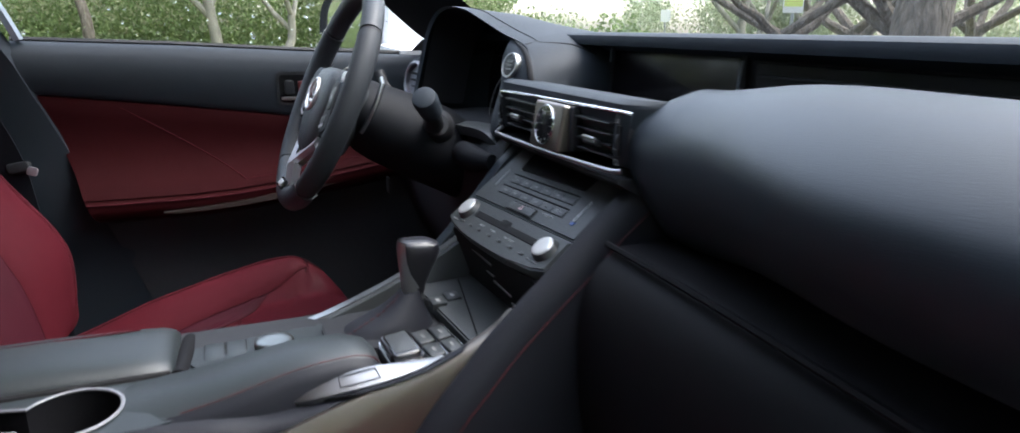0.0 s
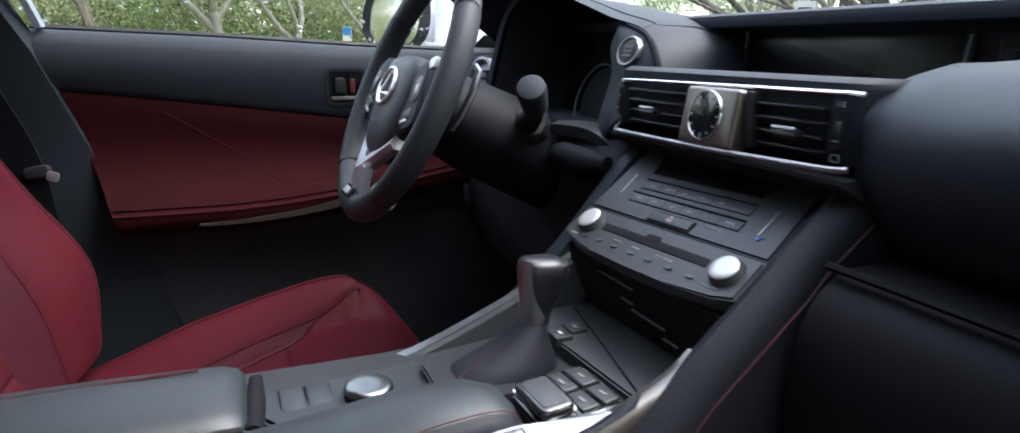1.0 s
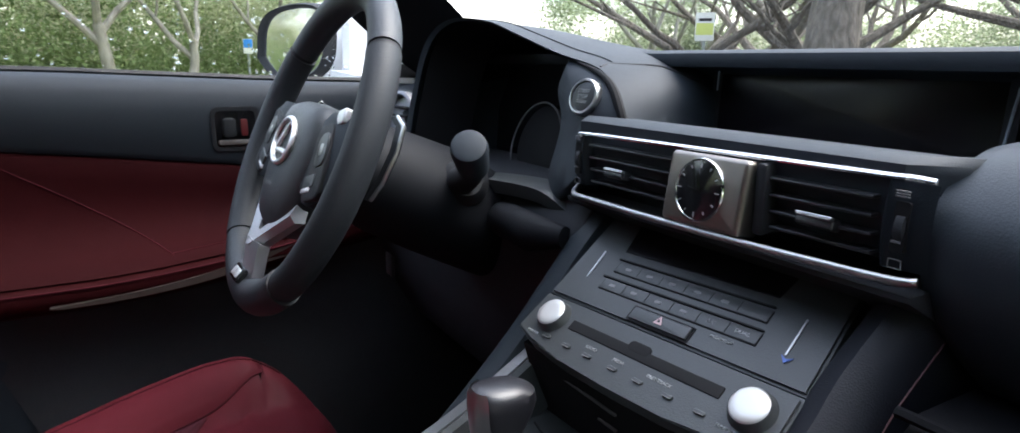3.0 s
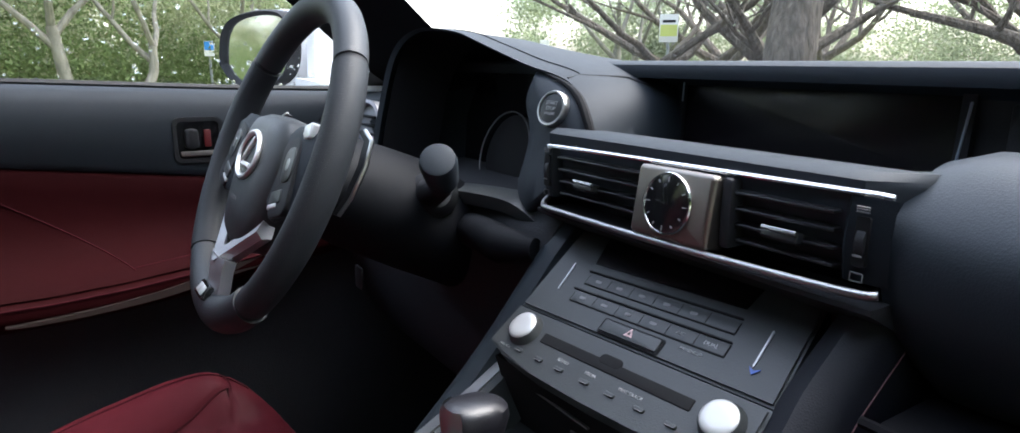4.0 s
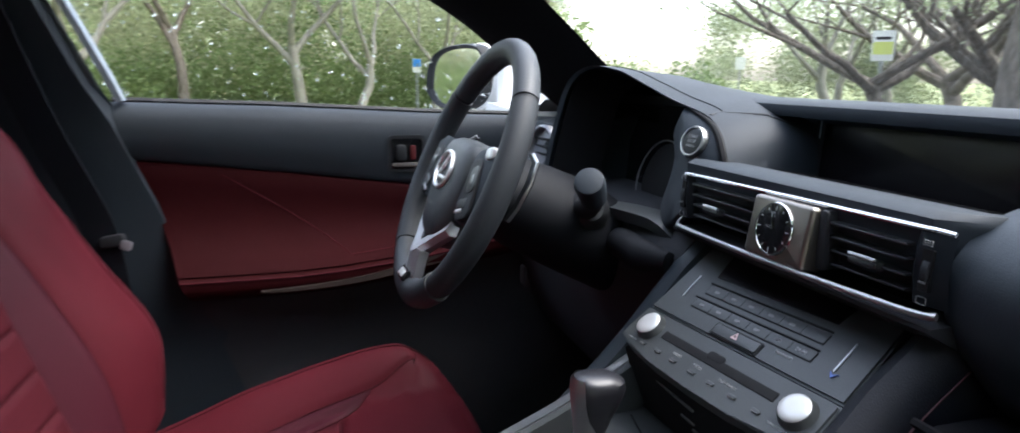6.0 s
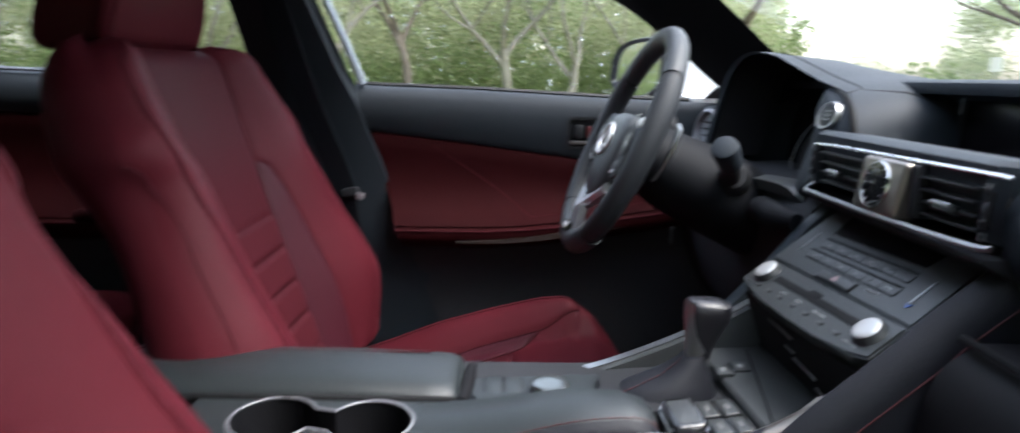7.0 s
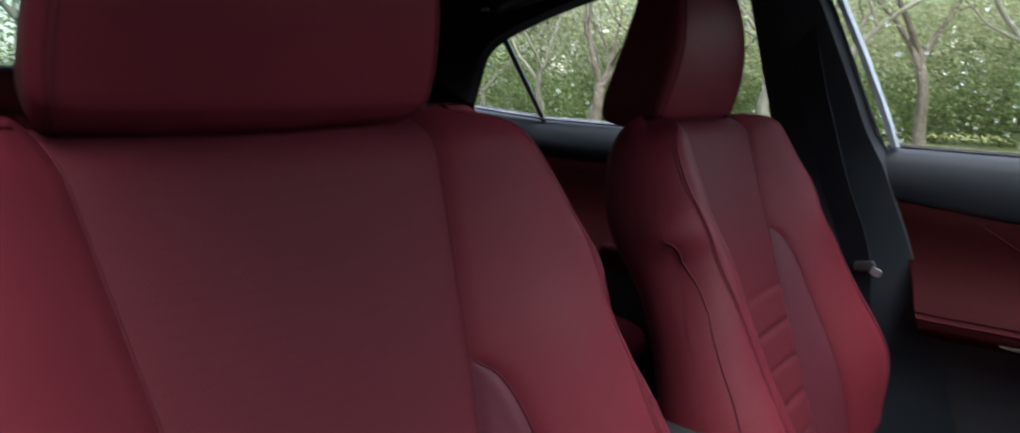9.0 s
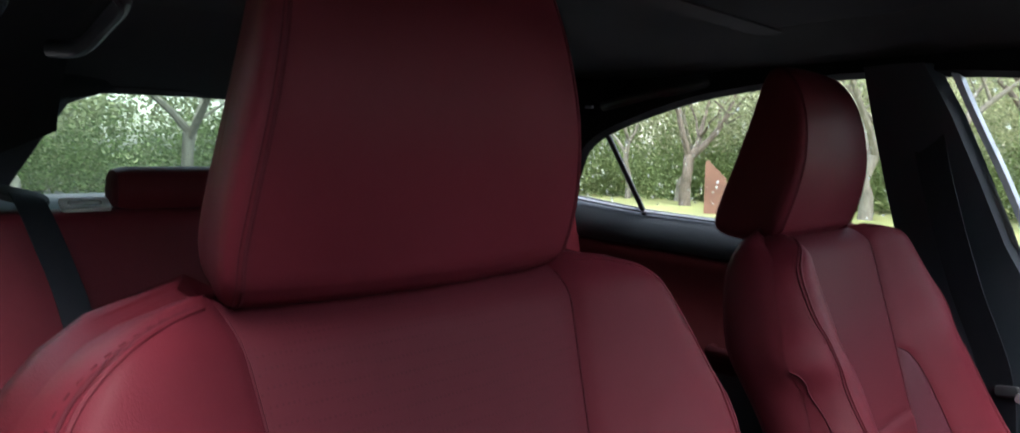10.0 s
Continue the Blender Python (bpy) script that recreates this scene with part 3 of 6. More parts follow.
# side spokes with switch clusters
for sg in (1, -1):
    tilt = WX + WU * (sg * .30)
    spoke = part("side_spoke", loft([[wh(sg * x, u + du * hw, a + da) for du, da in ((1, -.012), (1, .002), (.8, .006), (-.8, .006), (-1, .002), (-1, -.012))]
                                     for x, u, hw, a in ((.058, -.006, .040, .006), (.080, -.008, .046, .009), (.105, -.008, .046, .010), (.128, -.004, .038, .006), (.145, .002, .030, .004), (.160, .004, .026, .002))]), SOFT, wheel)
    part("switch_pod", plate(basis(wh(sg * .101, -.012, .0162), tilt, WA), .038, .070, .010, .006, .0015), HARD, spoke)
    part("rocker_switch", plate(basis(wh(sg * .103, .000, .0175), tilt, WA), .023, .031, .009, .003, .0010), BUTTON, spoke)
    part("rocker_knob", plate(basis(wh(sg * .103, .000, .0181), tilt, WA), .0065, .011, .003, .002, .0005), SATIN, spoke)
    part("toggle_switch", plate(basis(wh(sg * .098, -.032, .0172), tilt, WA), .025, .012, .002, .005, .001), BUTTON, spoke)
    part("toggle_bar", plate(basis(wh(sg * .096, -.041, .0172), tilt, WA), .019, .0045, .0015, .003, .0008), EMBLEM, spoke)
    if sg > 0:
        part("upper_button", plate(basis(wh(.112, .034, .015), tilt, WA), .017, .015, .003, .010, .002), EMBLEM, spoke, "silver thumb button")
    pad_line = ((.108, .052, -.034), (.130, .044, -.034), (.136, .02, -.034), (.130, -.012, -.034), (.118, -.030, -.034))
    paddle = part("shift_paddle", loft([[wp(sg * x, u, a), wp(sg * x, u, a - .004), wp(sg * (x + .014), u + .002, a - .004), wp(sg * (x + .014), u + .002, a)] for x, u, a in pad_line]), HARD, wheel, "black shift paddle with silver edge")
    part("paddle_edge", tube([wp(sg * (x + .0145), u + .002, a - .001) for x, u, a in pad_line], .0018, 6), SATIN, paddle)
# lower spoke: a silver collar under the hub and a stem down to the rim
SPOKE = material("brushed_silver_spoke", (0.46, 0.46, 0.47), 0.46, metal=0.8, vary=0.05, bump=0.08, grain=600)
vee = [Vector((x, -.122 + .80 * abs(x) + (.004 if abs(x) < .004 else 0), .018 - .19 * abs(x))) for x in (-.064, -.048, -.032, -.016, -.004, 0, .004, .016, .032, .048, .064)]
collar = part("lower_spoke", loft([[wp(p.x * .90, p.y + .018, p.z - .006), wp(p.x, p.y, p.z), wp(p.x * 1.04, p.y - .006, p.z - .006), wp(p.x * .98, p.y - .004, p.z - .016), wp(p.x * .9, p.y + .016, p.z - .016)] for p in vee]), SPOKE, wheel, "satin silver lower spoke")
part("spoke_stem", loft([[wp(-w, u, a - .003), wp(-w * .55, u, a), wp(w * .55, u, a), wp(w, u, a - .003), wp(w, u, a - .014), wp(-w, u, a - .014)] for u, a, w in ((-.112, .016, .027), (-.124, .015, .026), (-.138, .012, .024), (-.152, .010, .023), (-.166, .008, .022))]), SPOKE, collar)
badge = part("rim_badge", plate(basis(wp(.0, -.150, .0170), WX, WA + WU * .35), .030, .015, .002, .006, .001), GLOSS, wheel)
part("badge_bar", plate(basis(wp(.006, -.150, .0178), WX, WA + WU * .35), .011, .009, .001, .002, .0005), EMBLEM, badge)
part("badge_bar", plate(basis(wp(-.007, -.150, .0178), WX, WA + WU * .35), .010, .009, .001, .002, .0005), EMBLEM, badge)

# ---- dashboard ----
dash = thing("dashboard", (0, 0.9, 0.6), "black soft-touch dashboard with chrome-lined centre vents", "dashboard")


def along_x(section, x0, x1, n=2, fn=None):
    """A closed (y, z) section drawn along x."""
    return loft([[Vector((x, *(fn(x, y, z) if fn else (y, z)))) for y, z in section] for x in np.linspace(x0, x1, n)])


def curve2(pts, n):
    return [(p.x, p.y) for p in curve_points([(y, z, 0) for y, z in pts], n)]


brow = part("top_pad", along_x([(.829, 1.000), (.827, 1.006), (.829, 1.012), (.836, 1.015), (.90, 1.016), (1.0, 1.013), (1.1, 1.003), (1.25, .975), (1.25, .90), (.90, .93), (.875, .985), (.86, .998)], -.70, .76), SOFT, dash)
part("screen_recess", box(-.145, .76, .868, .89, .915, 1.0, .002), HARD, dash)
display = part("display", plate(basis((-.014, .864, .967), (1, 0, 0), (0, -1, .06)), .244, .066, .003, .008, .001), SCREEN, dash, "dark switched-off display")
part("display_frame", ring_plate(basis((-.014, .862, .967), (1, 0, 0), (0, -1, .06)), rounded(.262, .078, .005), rounded(.244, .066, .003), .008), HARD, dash)
part("frame_edge", tube([(.1105, .858, .937), (.1165, .858, .990)], .0010, 6), GREYTRIM, dash)
part("frame_edge", tube([(-.1345, .858, .978), (-.1335, .858, .996)], .0008, 6), GREYTRIM, dash)
pv = part("passenger_vent", box(.14, .74, .855, .868, .935, .99, .003), HARD, dash)
for k in range(3):
    part("vent_slat", box(.15, .73, .848, .858, .945 + .016 * k, .9475 + .016 * k, .0008), HARD, pv)
part("vent_shelf", along_x([(.712, .949), (.712, .954), (.720, .958), (.76, .955), (.87, .932), (.87, .90), (.72, .90)], -.150, .172, 18, lambda x, y, z: (y + .075 * smooth(.142, .172, x), z - .003 * smooth(.145, .172, x))), SOFT, dash)
# passenger pad
sec = curve2([(.865, .935), (.82, .966), (.765, .981), (.71, .975), (.665, .955), (.642, .930), (.650, .896), (.684, .862), (.725, .842), (.80, .83)], 40) + [(.86, .84)]


def pad_shape(x, y, z):
    k, f, s = smooth(.128, .172, x), smooth(.5, .78, x), smooth(.15, .46, x)
    return .80 + (y - .80) * (.55 + .45 * s) + .02 * f, .895 + (z - .895) * (.68 + .32 * k) - .004 * f - .012 * smooth(.138, .165, x) * (1 - smooth(.175, .30, x)) + .004 * smooth(.25, .36, x) * (1 - smooth(.5, .66, x))


pad = part("passenger_pad", along_x(sec, .147, .775, 30, pad_shape), PAD, dash)
# lid and edge near-black, with the shade under the pad in their colour
part("glovebox_lid", along_x(curve2([(.70, .832), (.672, .81), (.660, .76), (.668, .66), (.70, .58), (.74, .55)], 20) + [(.80, .55), (.80, .832)], .165, .74), SHADEBLACK, dash)
part("glovebox_edge", tube([(x, .688 - .02 * smooth(.2, .7, x), .834) for x in np.linspace(.16, .74, 12)], .003, 6), SHADEBLACK, dash)
# vent unit
vents = part("vent_housing", box(-.155, .155, .735, .80, .875, .95, .004), GLOSS, dash)
part("vent_rail", tube(curve_points([(-.150, .716, .930), (-.143, .708, .9415), (-.13, .707, .944), (0, .709, .946), (.12, .7105, .9475), (.138, .7115, .9478), (.150, .713, .9472)], 40), .0018, 8, flat=.8), CHROME, dash, "bright chrome strip")
part("vent_rail", tube(curve_points([(-.150, .712, .897), (-.142, .701, .8925), (-.12, .697, .892), (0, .695, .8930), (.13, .6985, .8955), (.153, .703, .8972)], 40), .0026, 10), SATIN, dash, "satin chrome strip")
part("under_vent", along_x([(.70, .886), (.700, .889), (.75, .889), (.78, .83), (.74, .865)], -.15, .152), HARD, dash)
SLAT = material("black_vent_slat", (0.020, 0.021, 0.023), 0.30, vary=0.1, spec=0.5)
part("vent_divider", box(.046, .055, .704, .736, .898, .944, .003), HARD, dash)
for x0, x1 in ((-.131, -.030), (.055, .122)):
    part("vent_tunnel", box(x0 - .004, x1 + .004, .733, .740, .897, .942, .001), DEEP, dash)
    for k in range(4):
        part("vent_slat", box(x0, x1, .710 - .0012 * k, .734, .9030 + .0104 * k, .9052 + .0104 * k, .0009), SLAT, dash)
    xm = (x0 + x1) / 2 + (.002 if x0 > 0 else -.012)
    part("vent_tab", plate(basis((xm, .7035, .9165), (1, 0, 0), (0, -1, .3)), .025, .0075, .002, .008, .002), SLAT, dash)
    part("tab_trim", plate(basis((xm, .7025, .9195), (1, 0, 0), (0, -.9, .35)), .024, .0028, .001, .003, .0008), SATIN, dash, "slim chrome airflow tab")
for xa, xb in ((-.132, -.154), (.121, .153)):
    def wheel_face(a, b, xa=xa, xb=xb):
        return Vector((xa + (xb - xa) * a, .7050 + .016 * (1 - smooth(0, .28, a)) + .004 * a + .003 * (2 * b - 1) ** 2, .8990 + .0465 * b))
    skin = sheet(wheel_face, 14, 10)
    bmesh.ops.solidify(skin, geom=skin.faces[:], thickness=.004)
    wpn = part("vent_wheel_panel", skin, PAD, dash, "grained pad with airflow thumbwheel")
    xm = xa + (xb - xa) * .55
    part("wheel_slot", plate(basis((xm, .7058, .9225), (1, 0, 0), (0, -1, .05)), .0075, .027, .0015, .004, 0), DEEP, wpn)
    part("vent_thumbwheel", lathe((xm - .003, .7155, .9215), (1, 0, 0), ((0, .010), (.0007, .0118), (.0053, .0118), (.006, .010)), 24), HARD, wpn)
    part("wheel_mark", box(xm - .0025, xm + .0025, .7036, .7044, .9145, .9156, 0), PRINTDIM, wpn)
    for k in range(3):
        part("wheel_mark", box(xm - .0035, xm + .0035, .7046, .7056, .9384 + .0014 * k, .9390 + .0014 * k, 0), PRINTDIM, wpn)
    part("wheel_mark", ring_plate(basis((xm, .7052, .9030), (1, 0, 0), (0, -1, .0)), rounded(.0075, .0052, .0008, 2), rounded(.0064, .0041, .0005, 2), .0006), PRINTDIM, wpn)
# clock
clock = part("clock", plate(basis((.0110, .6960, .9205), (1, .04, 0), (0, -1, .16)), .070, .0495, .004, .018, .0035), BLADE, dash, "square satin silver analogue clock")
cm = basis((.0090, .6952, .9210), (1, .04, 0), (0, -1, .16))
part("clock_ring", tube([cm @ Vector((.0205 * math.cos(t), .0205 * math.sin(t), 0)) for t in np.linspace(0, 2 * math.pi, 41)[:-1]], .0013, 6, closed=True), CHROME, clock)
part("clock_face", lathe(cm.translation, cm.to_3x3() @ Vector((0, 0, 1)), ((-.002, .0203), (.0006, .0203), (.0008, .0192)), 36), GLOSS, clock)
for k in range(12):
    a = radians(30 * k)
    big = .0036 if k % 3 == 0 else .0022
    part("hour_mark", plate(cm @ pose(.0168 * math.sin(a), .0168 * math.cos(a), .0014, 0, 0, -30 * k), .0007, big, .0002, .0005, 0, 2), PRINT, clock)
part("hour_hand", plate(cm @ pose(-.0042, .0008, .0019, 0, 0, 80) , .0012, .0090, .0003, .0008, 0, 2), CHROME, clock)
part("minute_hand", plate(cm @ pose(-.0020, .0068, .0023, 0, 0, 16), .0011, .0145, .0003, .0008, 0, 2), CHROME, clock)
# instrument hood
front_arch = curve_points([(-.510, .685, .895), (-.512, .700, .96), (-.498, .714, 1.025), (-0.448, 0.724, 1.052), (-0.368, 0.733, 1.048), (-0.312, 0.742, 1.032), (-0.252, 0.752, 1.013), (-0.193, 0.757, 1.000), (-0.159, 0.754, 0.985), (-0.139, 0.750, 0.966), (-0.128, 0.748, 0.946), (-0.124, 0.748, 0.930)], 52)
rear_arch = curve_points([(-.60, .80, .895), (-.60, .84, .95), (-.585, .90, .985), (-.52, .945, 1.010), (-.45, .96, 1.016), (-.38, .96, 1.016), (-.30, .945, 1.014), (-.23, .92, 1.009), (-.18, .895, 1.001), (-.148, .873, .984), (-.138, .866, .955), (-.137, .866, .925)], 52)
mid_arch = [a.lerp(b, .45) + Vector((0, 0, .010 * math.sin(math.pi * i / 51))) for i, (a, b) in enumerate(zip(front_arch, rear_arch))]
near_arch = [a.lerp(b, .08) + Vector((0, 0, .003)) for a, b in zip(front_arch, rear_arch)]
cen = Vector((-.335, .76, .93))
lip = [p.lerp(cen, .03) + Vector((0, .003, 0)) for p in front_arch]
deep = [p.lerp(cen, .10) + Vector((0, .08, -.008)) for p in front_arch]
part("instrument_hood", loft([lip, front_arch, near_arch, mid_arch, rear_arch], False, False), SOFT, dash, "stitched black instrument hood")
# inner skin split off in near-black to paint the hood's inside shade
part("hood_lining", loft([deep, [p.lerp(q, .92) for p, q in zip(deep, lip)]], False, False), SHADEBLACK, dash, "inside of the hood, its shade painted matt black")
part("hood_stitching", tube([p.lerp(q, .12) + Vector((0, 0, .0006)) for p, q in zip(near_arch, mid_arch)][10:34], .0007, 5), HARD, dash)


def hood_point(i, k):
    return front_arch[i].lerp(mid_arch[i], k / .45) if k < .45 else mid_arch[i].lerp(rear_arch[i], (k - .45) / .55)


part("hood_seam", tube([hood_point(33 + min(10, int(10.4 * k)), .02 + .93 * k) + Vector((0, 0, .0004)) for k in np.linspace(0, 1, 12)], .0012, 6), HARD, dash)
part("instrument_panel", slab([Vector((x, .830, z)) for x, z in ((-.52, .86), (-.17, .86), (-.18, .955), (-.25, .985), (-.38, 1.005), (-.48, .985), (-.51, .94))], (0, -1, .2), .01), GLOSS, dash)
ring_m = basis((-.366, .800, .905), (1, 0, 0), (0, -1, .3))
part("gauge_ring", tube([ring_m @ Vector((.052 * math.cos(t), .052 * math.sin(t), 0)) for t in np.linspace(0, 2 * math.pi, 49)[:-1]], .0010, 8, closed=True), PRINTDIM, dash, "thin grey gauge ring")
part("gauge_face", lathe(ring_m.translation, (0, -1, .3), ((-.012, .05), (-.008, .05), (-.006, .047)), 36), DEEP, dash)
part("cluster_sill", loft([[p, p + Vector((0, .004, -.014)), p + Vector((.004, .03, -.016)), p + Vector((.004, .03, .004))] for p in curve_points([(-.46, .70, .868), (-.36, .69, .876), (-.26, .692, .885), (-.20, .702, .884), (-.165, .712, .868)], 22)]), STACK, dash)
# starter pod
pod_out = curve_points([(-0.242, 0.760, 1.006), (-0.189, 0.753, 0.996), (-0.157, 0.748, 0.984), (-0.138, 0.744, 0.965), (-0.128, 0.741, 0.945), (-0.122, 0.722, 0.932), (-0.145, 0.712, 0.901), (-0.182, 0.710, 0.876), (-0.216, 0.722, 0.889), (-0.216, 0.733, 0.926), (-0.221, 0.741, 0.951), (-0.245, 0.752, 0.981), (-0.242, 0.760, 1.006)], 49)[:-1]
pc = Vector((-.172, .728, .950))
part("starter_pod", loft([[p + Vector((0, .05, 0)) for p in pod_out], [p + Vector((0, .006, 0)) for p in pod_out], [p.lerp(pc, .04) for p in pod_out], [p.lerp(pc, .12) + Vector((0, -.004, 0)) for p in pod_out], [p.lerp(pc, .5) + Vector((0, -.004, 0)) for p in pod_out], [p.lerp(pc, .9) for p in pod_out]]), SOFT, dash)
part("pod_groove", tube([p + Vector((.001, -.001, .001)) for p in pod_out[2:22]], [.0010 + .0032 * math.sin(math.pi * k / 19) for k in range(20)], 8), DEEP, dash)
sn = Vector((.18, -1, .34))
SB = Vector((-.173, .731, .973)) - sn.normalized() * .0012
starter = part("starter_button", lathe(SB, sn, ((-.006, .0170), (.002, .0170), (.0036, .0160), (.0037, .0143), (.0015, .0138)), 32), SATIN, dash, "round starter button with chrome ring")
part("button_face", lathe(SB, sn, ((-.002, .0136), (.0022, .0136), (.0028, .0125)), 28), BUTTON, starter)
bmx = basis(SB + sn.normalized() * .0031, (1, .1, 0), sn)
for row, (txt, sz) in enumerate((("START", .0050), ("STOP", .0050), ("ENGINE", .0036))):
    writing(txt, bmx @ pose(0, .0048 - .0050 * row, 0), sz, PRINT, starter)
# driver side: knee panel, side vent
part("knee_panel", along_x(curve2([(.72, .88), (.70, .85), (.70, .78), (.72, .68), (.76, .60), (.80, .56)], 18) + [(.86, .56), (.86, .88)], -.70, -.135), FOOT, dash)
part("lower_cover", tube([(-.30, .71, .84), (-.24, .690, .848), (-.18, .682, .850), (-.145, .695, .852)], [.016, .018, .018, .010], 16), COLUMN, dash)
sv = part("side_vent", lathe((-.600, .715, .925), (.25, -1, .2), ((-.01, .036), (.004, .036), (.006, .032), (.004, .029), (-.004, .028)), 28), EDGE, dash, "round silver-ringed side vent")
for k in range(3):
    part("vent_slat", box(-.625, -.575, .712, .722, .912 + .012 * k, .915 + .012 * k, .0008), HARD, sv)
part("end_panel", along_x([(.74, .96), (.72, .93), (.72, .86), (.95, .86), (.95, 1.0)], -.70, -.52), SOFT, dash)
# column and stalks
column = thing("steering_column", (-.36, .66, .86), "black plastic steering column shroud with stalks", "steering column")
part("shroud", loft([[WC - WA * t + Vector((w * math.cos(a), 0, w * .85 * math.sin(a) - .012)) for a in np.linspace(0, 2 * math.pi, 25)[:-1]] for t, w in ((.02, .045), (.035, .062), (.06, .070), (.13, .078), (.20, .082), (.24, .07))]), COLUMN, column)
stalk = part("wiper_stalk", tube([(-.30, .66, .880), (-.262, .652, .889), (-.220, .640, .902), (-.196, .630, .914)], [.018, .014, .0115, .011], 14), HARD, column)
part("stalk_knob", lathe((-.199, .632, .911), (.62, -.42, .55), ((0, .010), (.004, .0145), (.034, .0165), (.041, .0150), (.0425, .012)), 26), SOFT, stalk)
part("stalk_boot", lathe((-.285, .663, .880), (.75, -.2, .3), ((0, .026), (.012, .025), (.022, .016)), 22), HARD, stalk)
part("lamp_stalk", tube([(-.41, .66, .885), (-.45, .648, .900), (-.50, .635, .925), (-.515, .630, .945)], [.013, .009, .008, .010], 12), HARD, column)
part("key_tag", box(-.352, -.332, .60, .604, .775, .80, .002), HARD, column)

# ---- centre stack ----
stack = thing("centre_stack", (0, .68, .74), "charcoal audio and climate control panel with silver knobs", "control panel")
ST0, STN = Vector((-.0013, .6732, .8283)), Vector((.0387, -.5988, .80))
sm = basis(ST0, (.9957, .0910, .0199), STN)


def sp(x, u, d=0.0):
    """A pose on the slanted stack face: x across, u up along it."""
    return sm @ pose(x, u, d)


face = part("upper_face", slab([sm @ Vector((x, u, 0)) for x, u in ((-.108, -.0095), (.119, -.0095), (.114, .078), (-.108, .078))], STN, .02, .002), STACK, stack)
part("climate_display", slab([sm @ Vector((x, u, .0007)) for x, u in ((-.0685, .0472), (.0695, .0472), (.0745, .0775), (-.0740, .0775))], STN, .003, .0006), SCREEN, stack, "unlit black climate display")
low_out = [(-.108, -.0108), (-.110, -.048), (-.09, -.0545), (-.05, -.0585), (.0, -.060), (.05, -.0595), (.10, -.056), (.120, -.050), (.119, -.0108)]
lower = part("lower_face", slab([sm @ Vector((x, u, .0008)) for x, u in low_out], STN, .016, .002), STACK, stack)
for u, us, n, x0, x1 in ((.0318, .0392, 6, -.064, .072), (.0140, .0205, 6, -.066, .0745)):
    w = (x1 - x0) / n
    part("button_groove", plate(sp((x0 + x1) / 2, u - .0004, .0005), x1 - x0 + .0010, .0102, .0006, .001, 0), DEEP, stack)
    for k in range(n):
        part("climate_button", plate(sp(x0 + w * (k + .5), u, .0009), w - .0005, .0092, .0006, .002, .0002, 2), BUTTON, stack)
    part("button_ledge", plate(sp((x0 + x1) / 2 - .002, us, .0012), x1 - x0 + .004, .0013, .0006, .0015, 0), DEEP, stack)
part("hazard_recess", plate(sp(.0045, -.0008, .0006), .056, .0130, .0015, .001, 0), DEEP, stack)
hz = part("hazard_button", plate(sp(.0045, -.0008, .0020), .052, .0105, .0012, .003, .0008), BUTTON, stack)
tri = bmesh.new()
ring_plate(sp(.0045, -.0003, .0024), [(0, .0042), (-.0038, -.0026), (.0038, -.0026)], [(0, .0019), (-.0017, -.0012), (.0017, -.0012)], .0004, tri)
part("hazard_mark", tri, material("faded_red_print", (0.50, 0.34, 0.34), 0.6), hz)
slot = part("disc_slot", plate(sp(.007, -.0290, .0016), .138, .0085, .001, .003, .0005), DEEP, stack)
part("slot_notch", plate(sp(.0055, -.0245, .0017), .020, .008, .0039, .003, .0003), DEEP, stack)
for k, x in enumerate((-.074, -.051, -.0286, -.0029, .0207, .046, .071)):
    part("audio_button", plate(sp(x, -.0460, .0022), .0085, .0030, .001, .003, .0006, 2), BUTTON, stack)
    part("button_line", plate(sp(x, -.0472, .0025), .0070, .0006, .0002, .0004, 0), PRINTDIM, stack)
for x, txt in ((-.0300, "RADIO"), (-.0025, "MEDIA"), (.0342, "PRST·TRACK")):
    writing(txt, sp(x, -.0395, .0011), .0036, PRINT, stack)
writing("PWR·VOL", sp(-.090, -.0475, .0011), .0030, PRINT, stack)
writing("TUNE·SCROLL", sp(.093, -.0478, .0011), .0030, PRINT, stack)
writing("DUAL", sp(.0627, .0140, .0010), .0042, PRINT, stack)
writing("A/C", sp(.0385, .0140, .0010), .0042, PRINTDIM, stack)
writing("PASSENGER", sp(.0527, .0046, .0003), .0034, PRINT, stack)
for x in (-.055, -.032, -.008, .015):
    part("button_print", plate(sp(x, .0140, .0012), .006, .0025, .001, .0004, 0), PRINTDIM, stack)
for x in (-.052, -.030, -.008, .015, .038):
    part("button_print", plate(sp(x, .0318, .0012), .006, .0025, .001, .0004, 0), PRINTDIM, stack)
for x, u in ((-.0820, -.0290), (.0980, -.0310)):
    knob = part("knob", lathe(sm @ Vector((x, u, -.012)), STN, ((0, .0150), (.0125, .0150), (.0135, .0140), (.0185, .0128), (.0192, .0122)), 32), STACK, stack, "round silver rotary knob")
    part("knob_face", lathe(sm @ Vector((x, u, .0065)), STN, ((0, .0124), (.0010, .0120), (.0018, .0108), (.0021, .007), (.0021, .002)), 32), KNOB, knob)
for x, u in ((-.0855, .0285), (.0945, .0240)):
    part("slider_slot", plate(sp(x, u, .0010) @ pose(0, 0, 0, 0, 0, 6 if x < 0 else 2), .0012, .028, .0006, .001, 0), SATIN, stack, "slim touch slider")
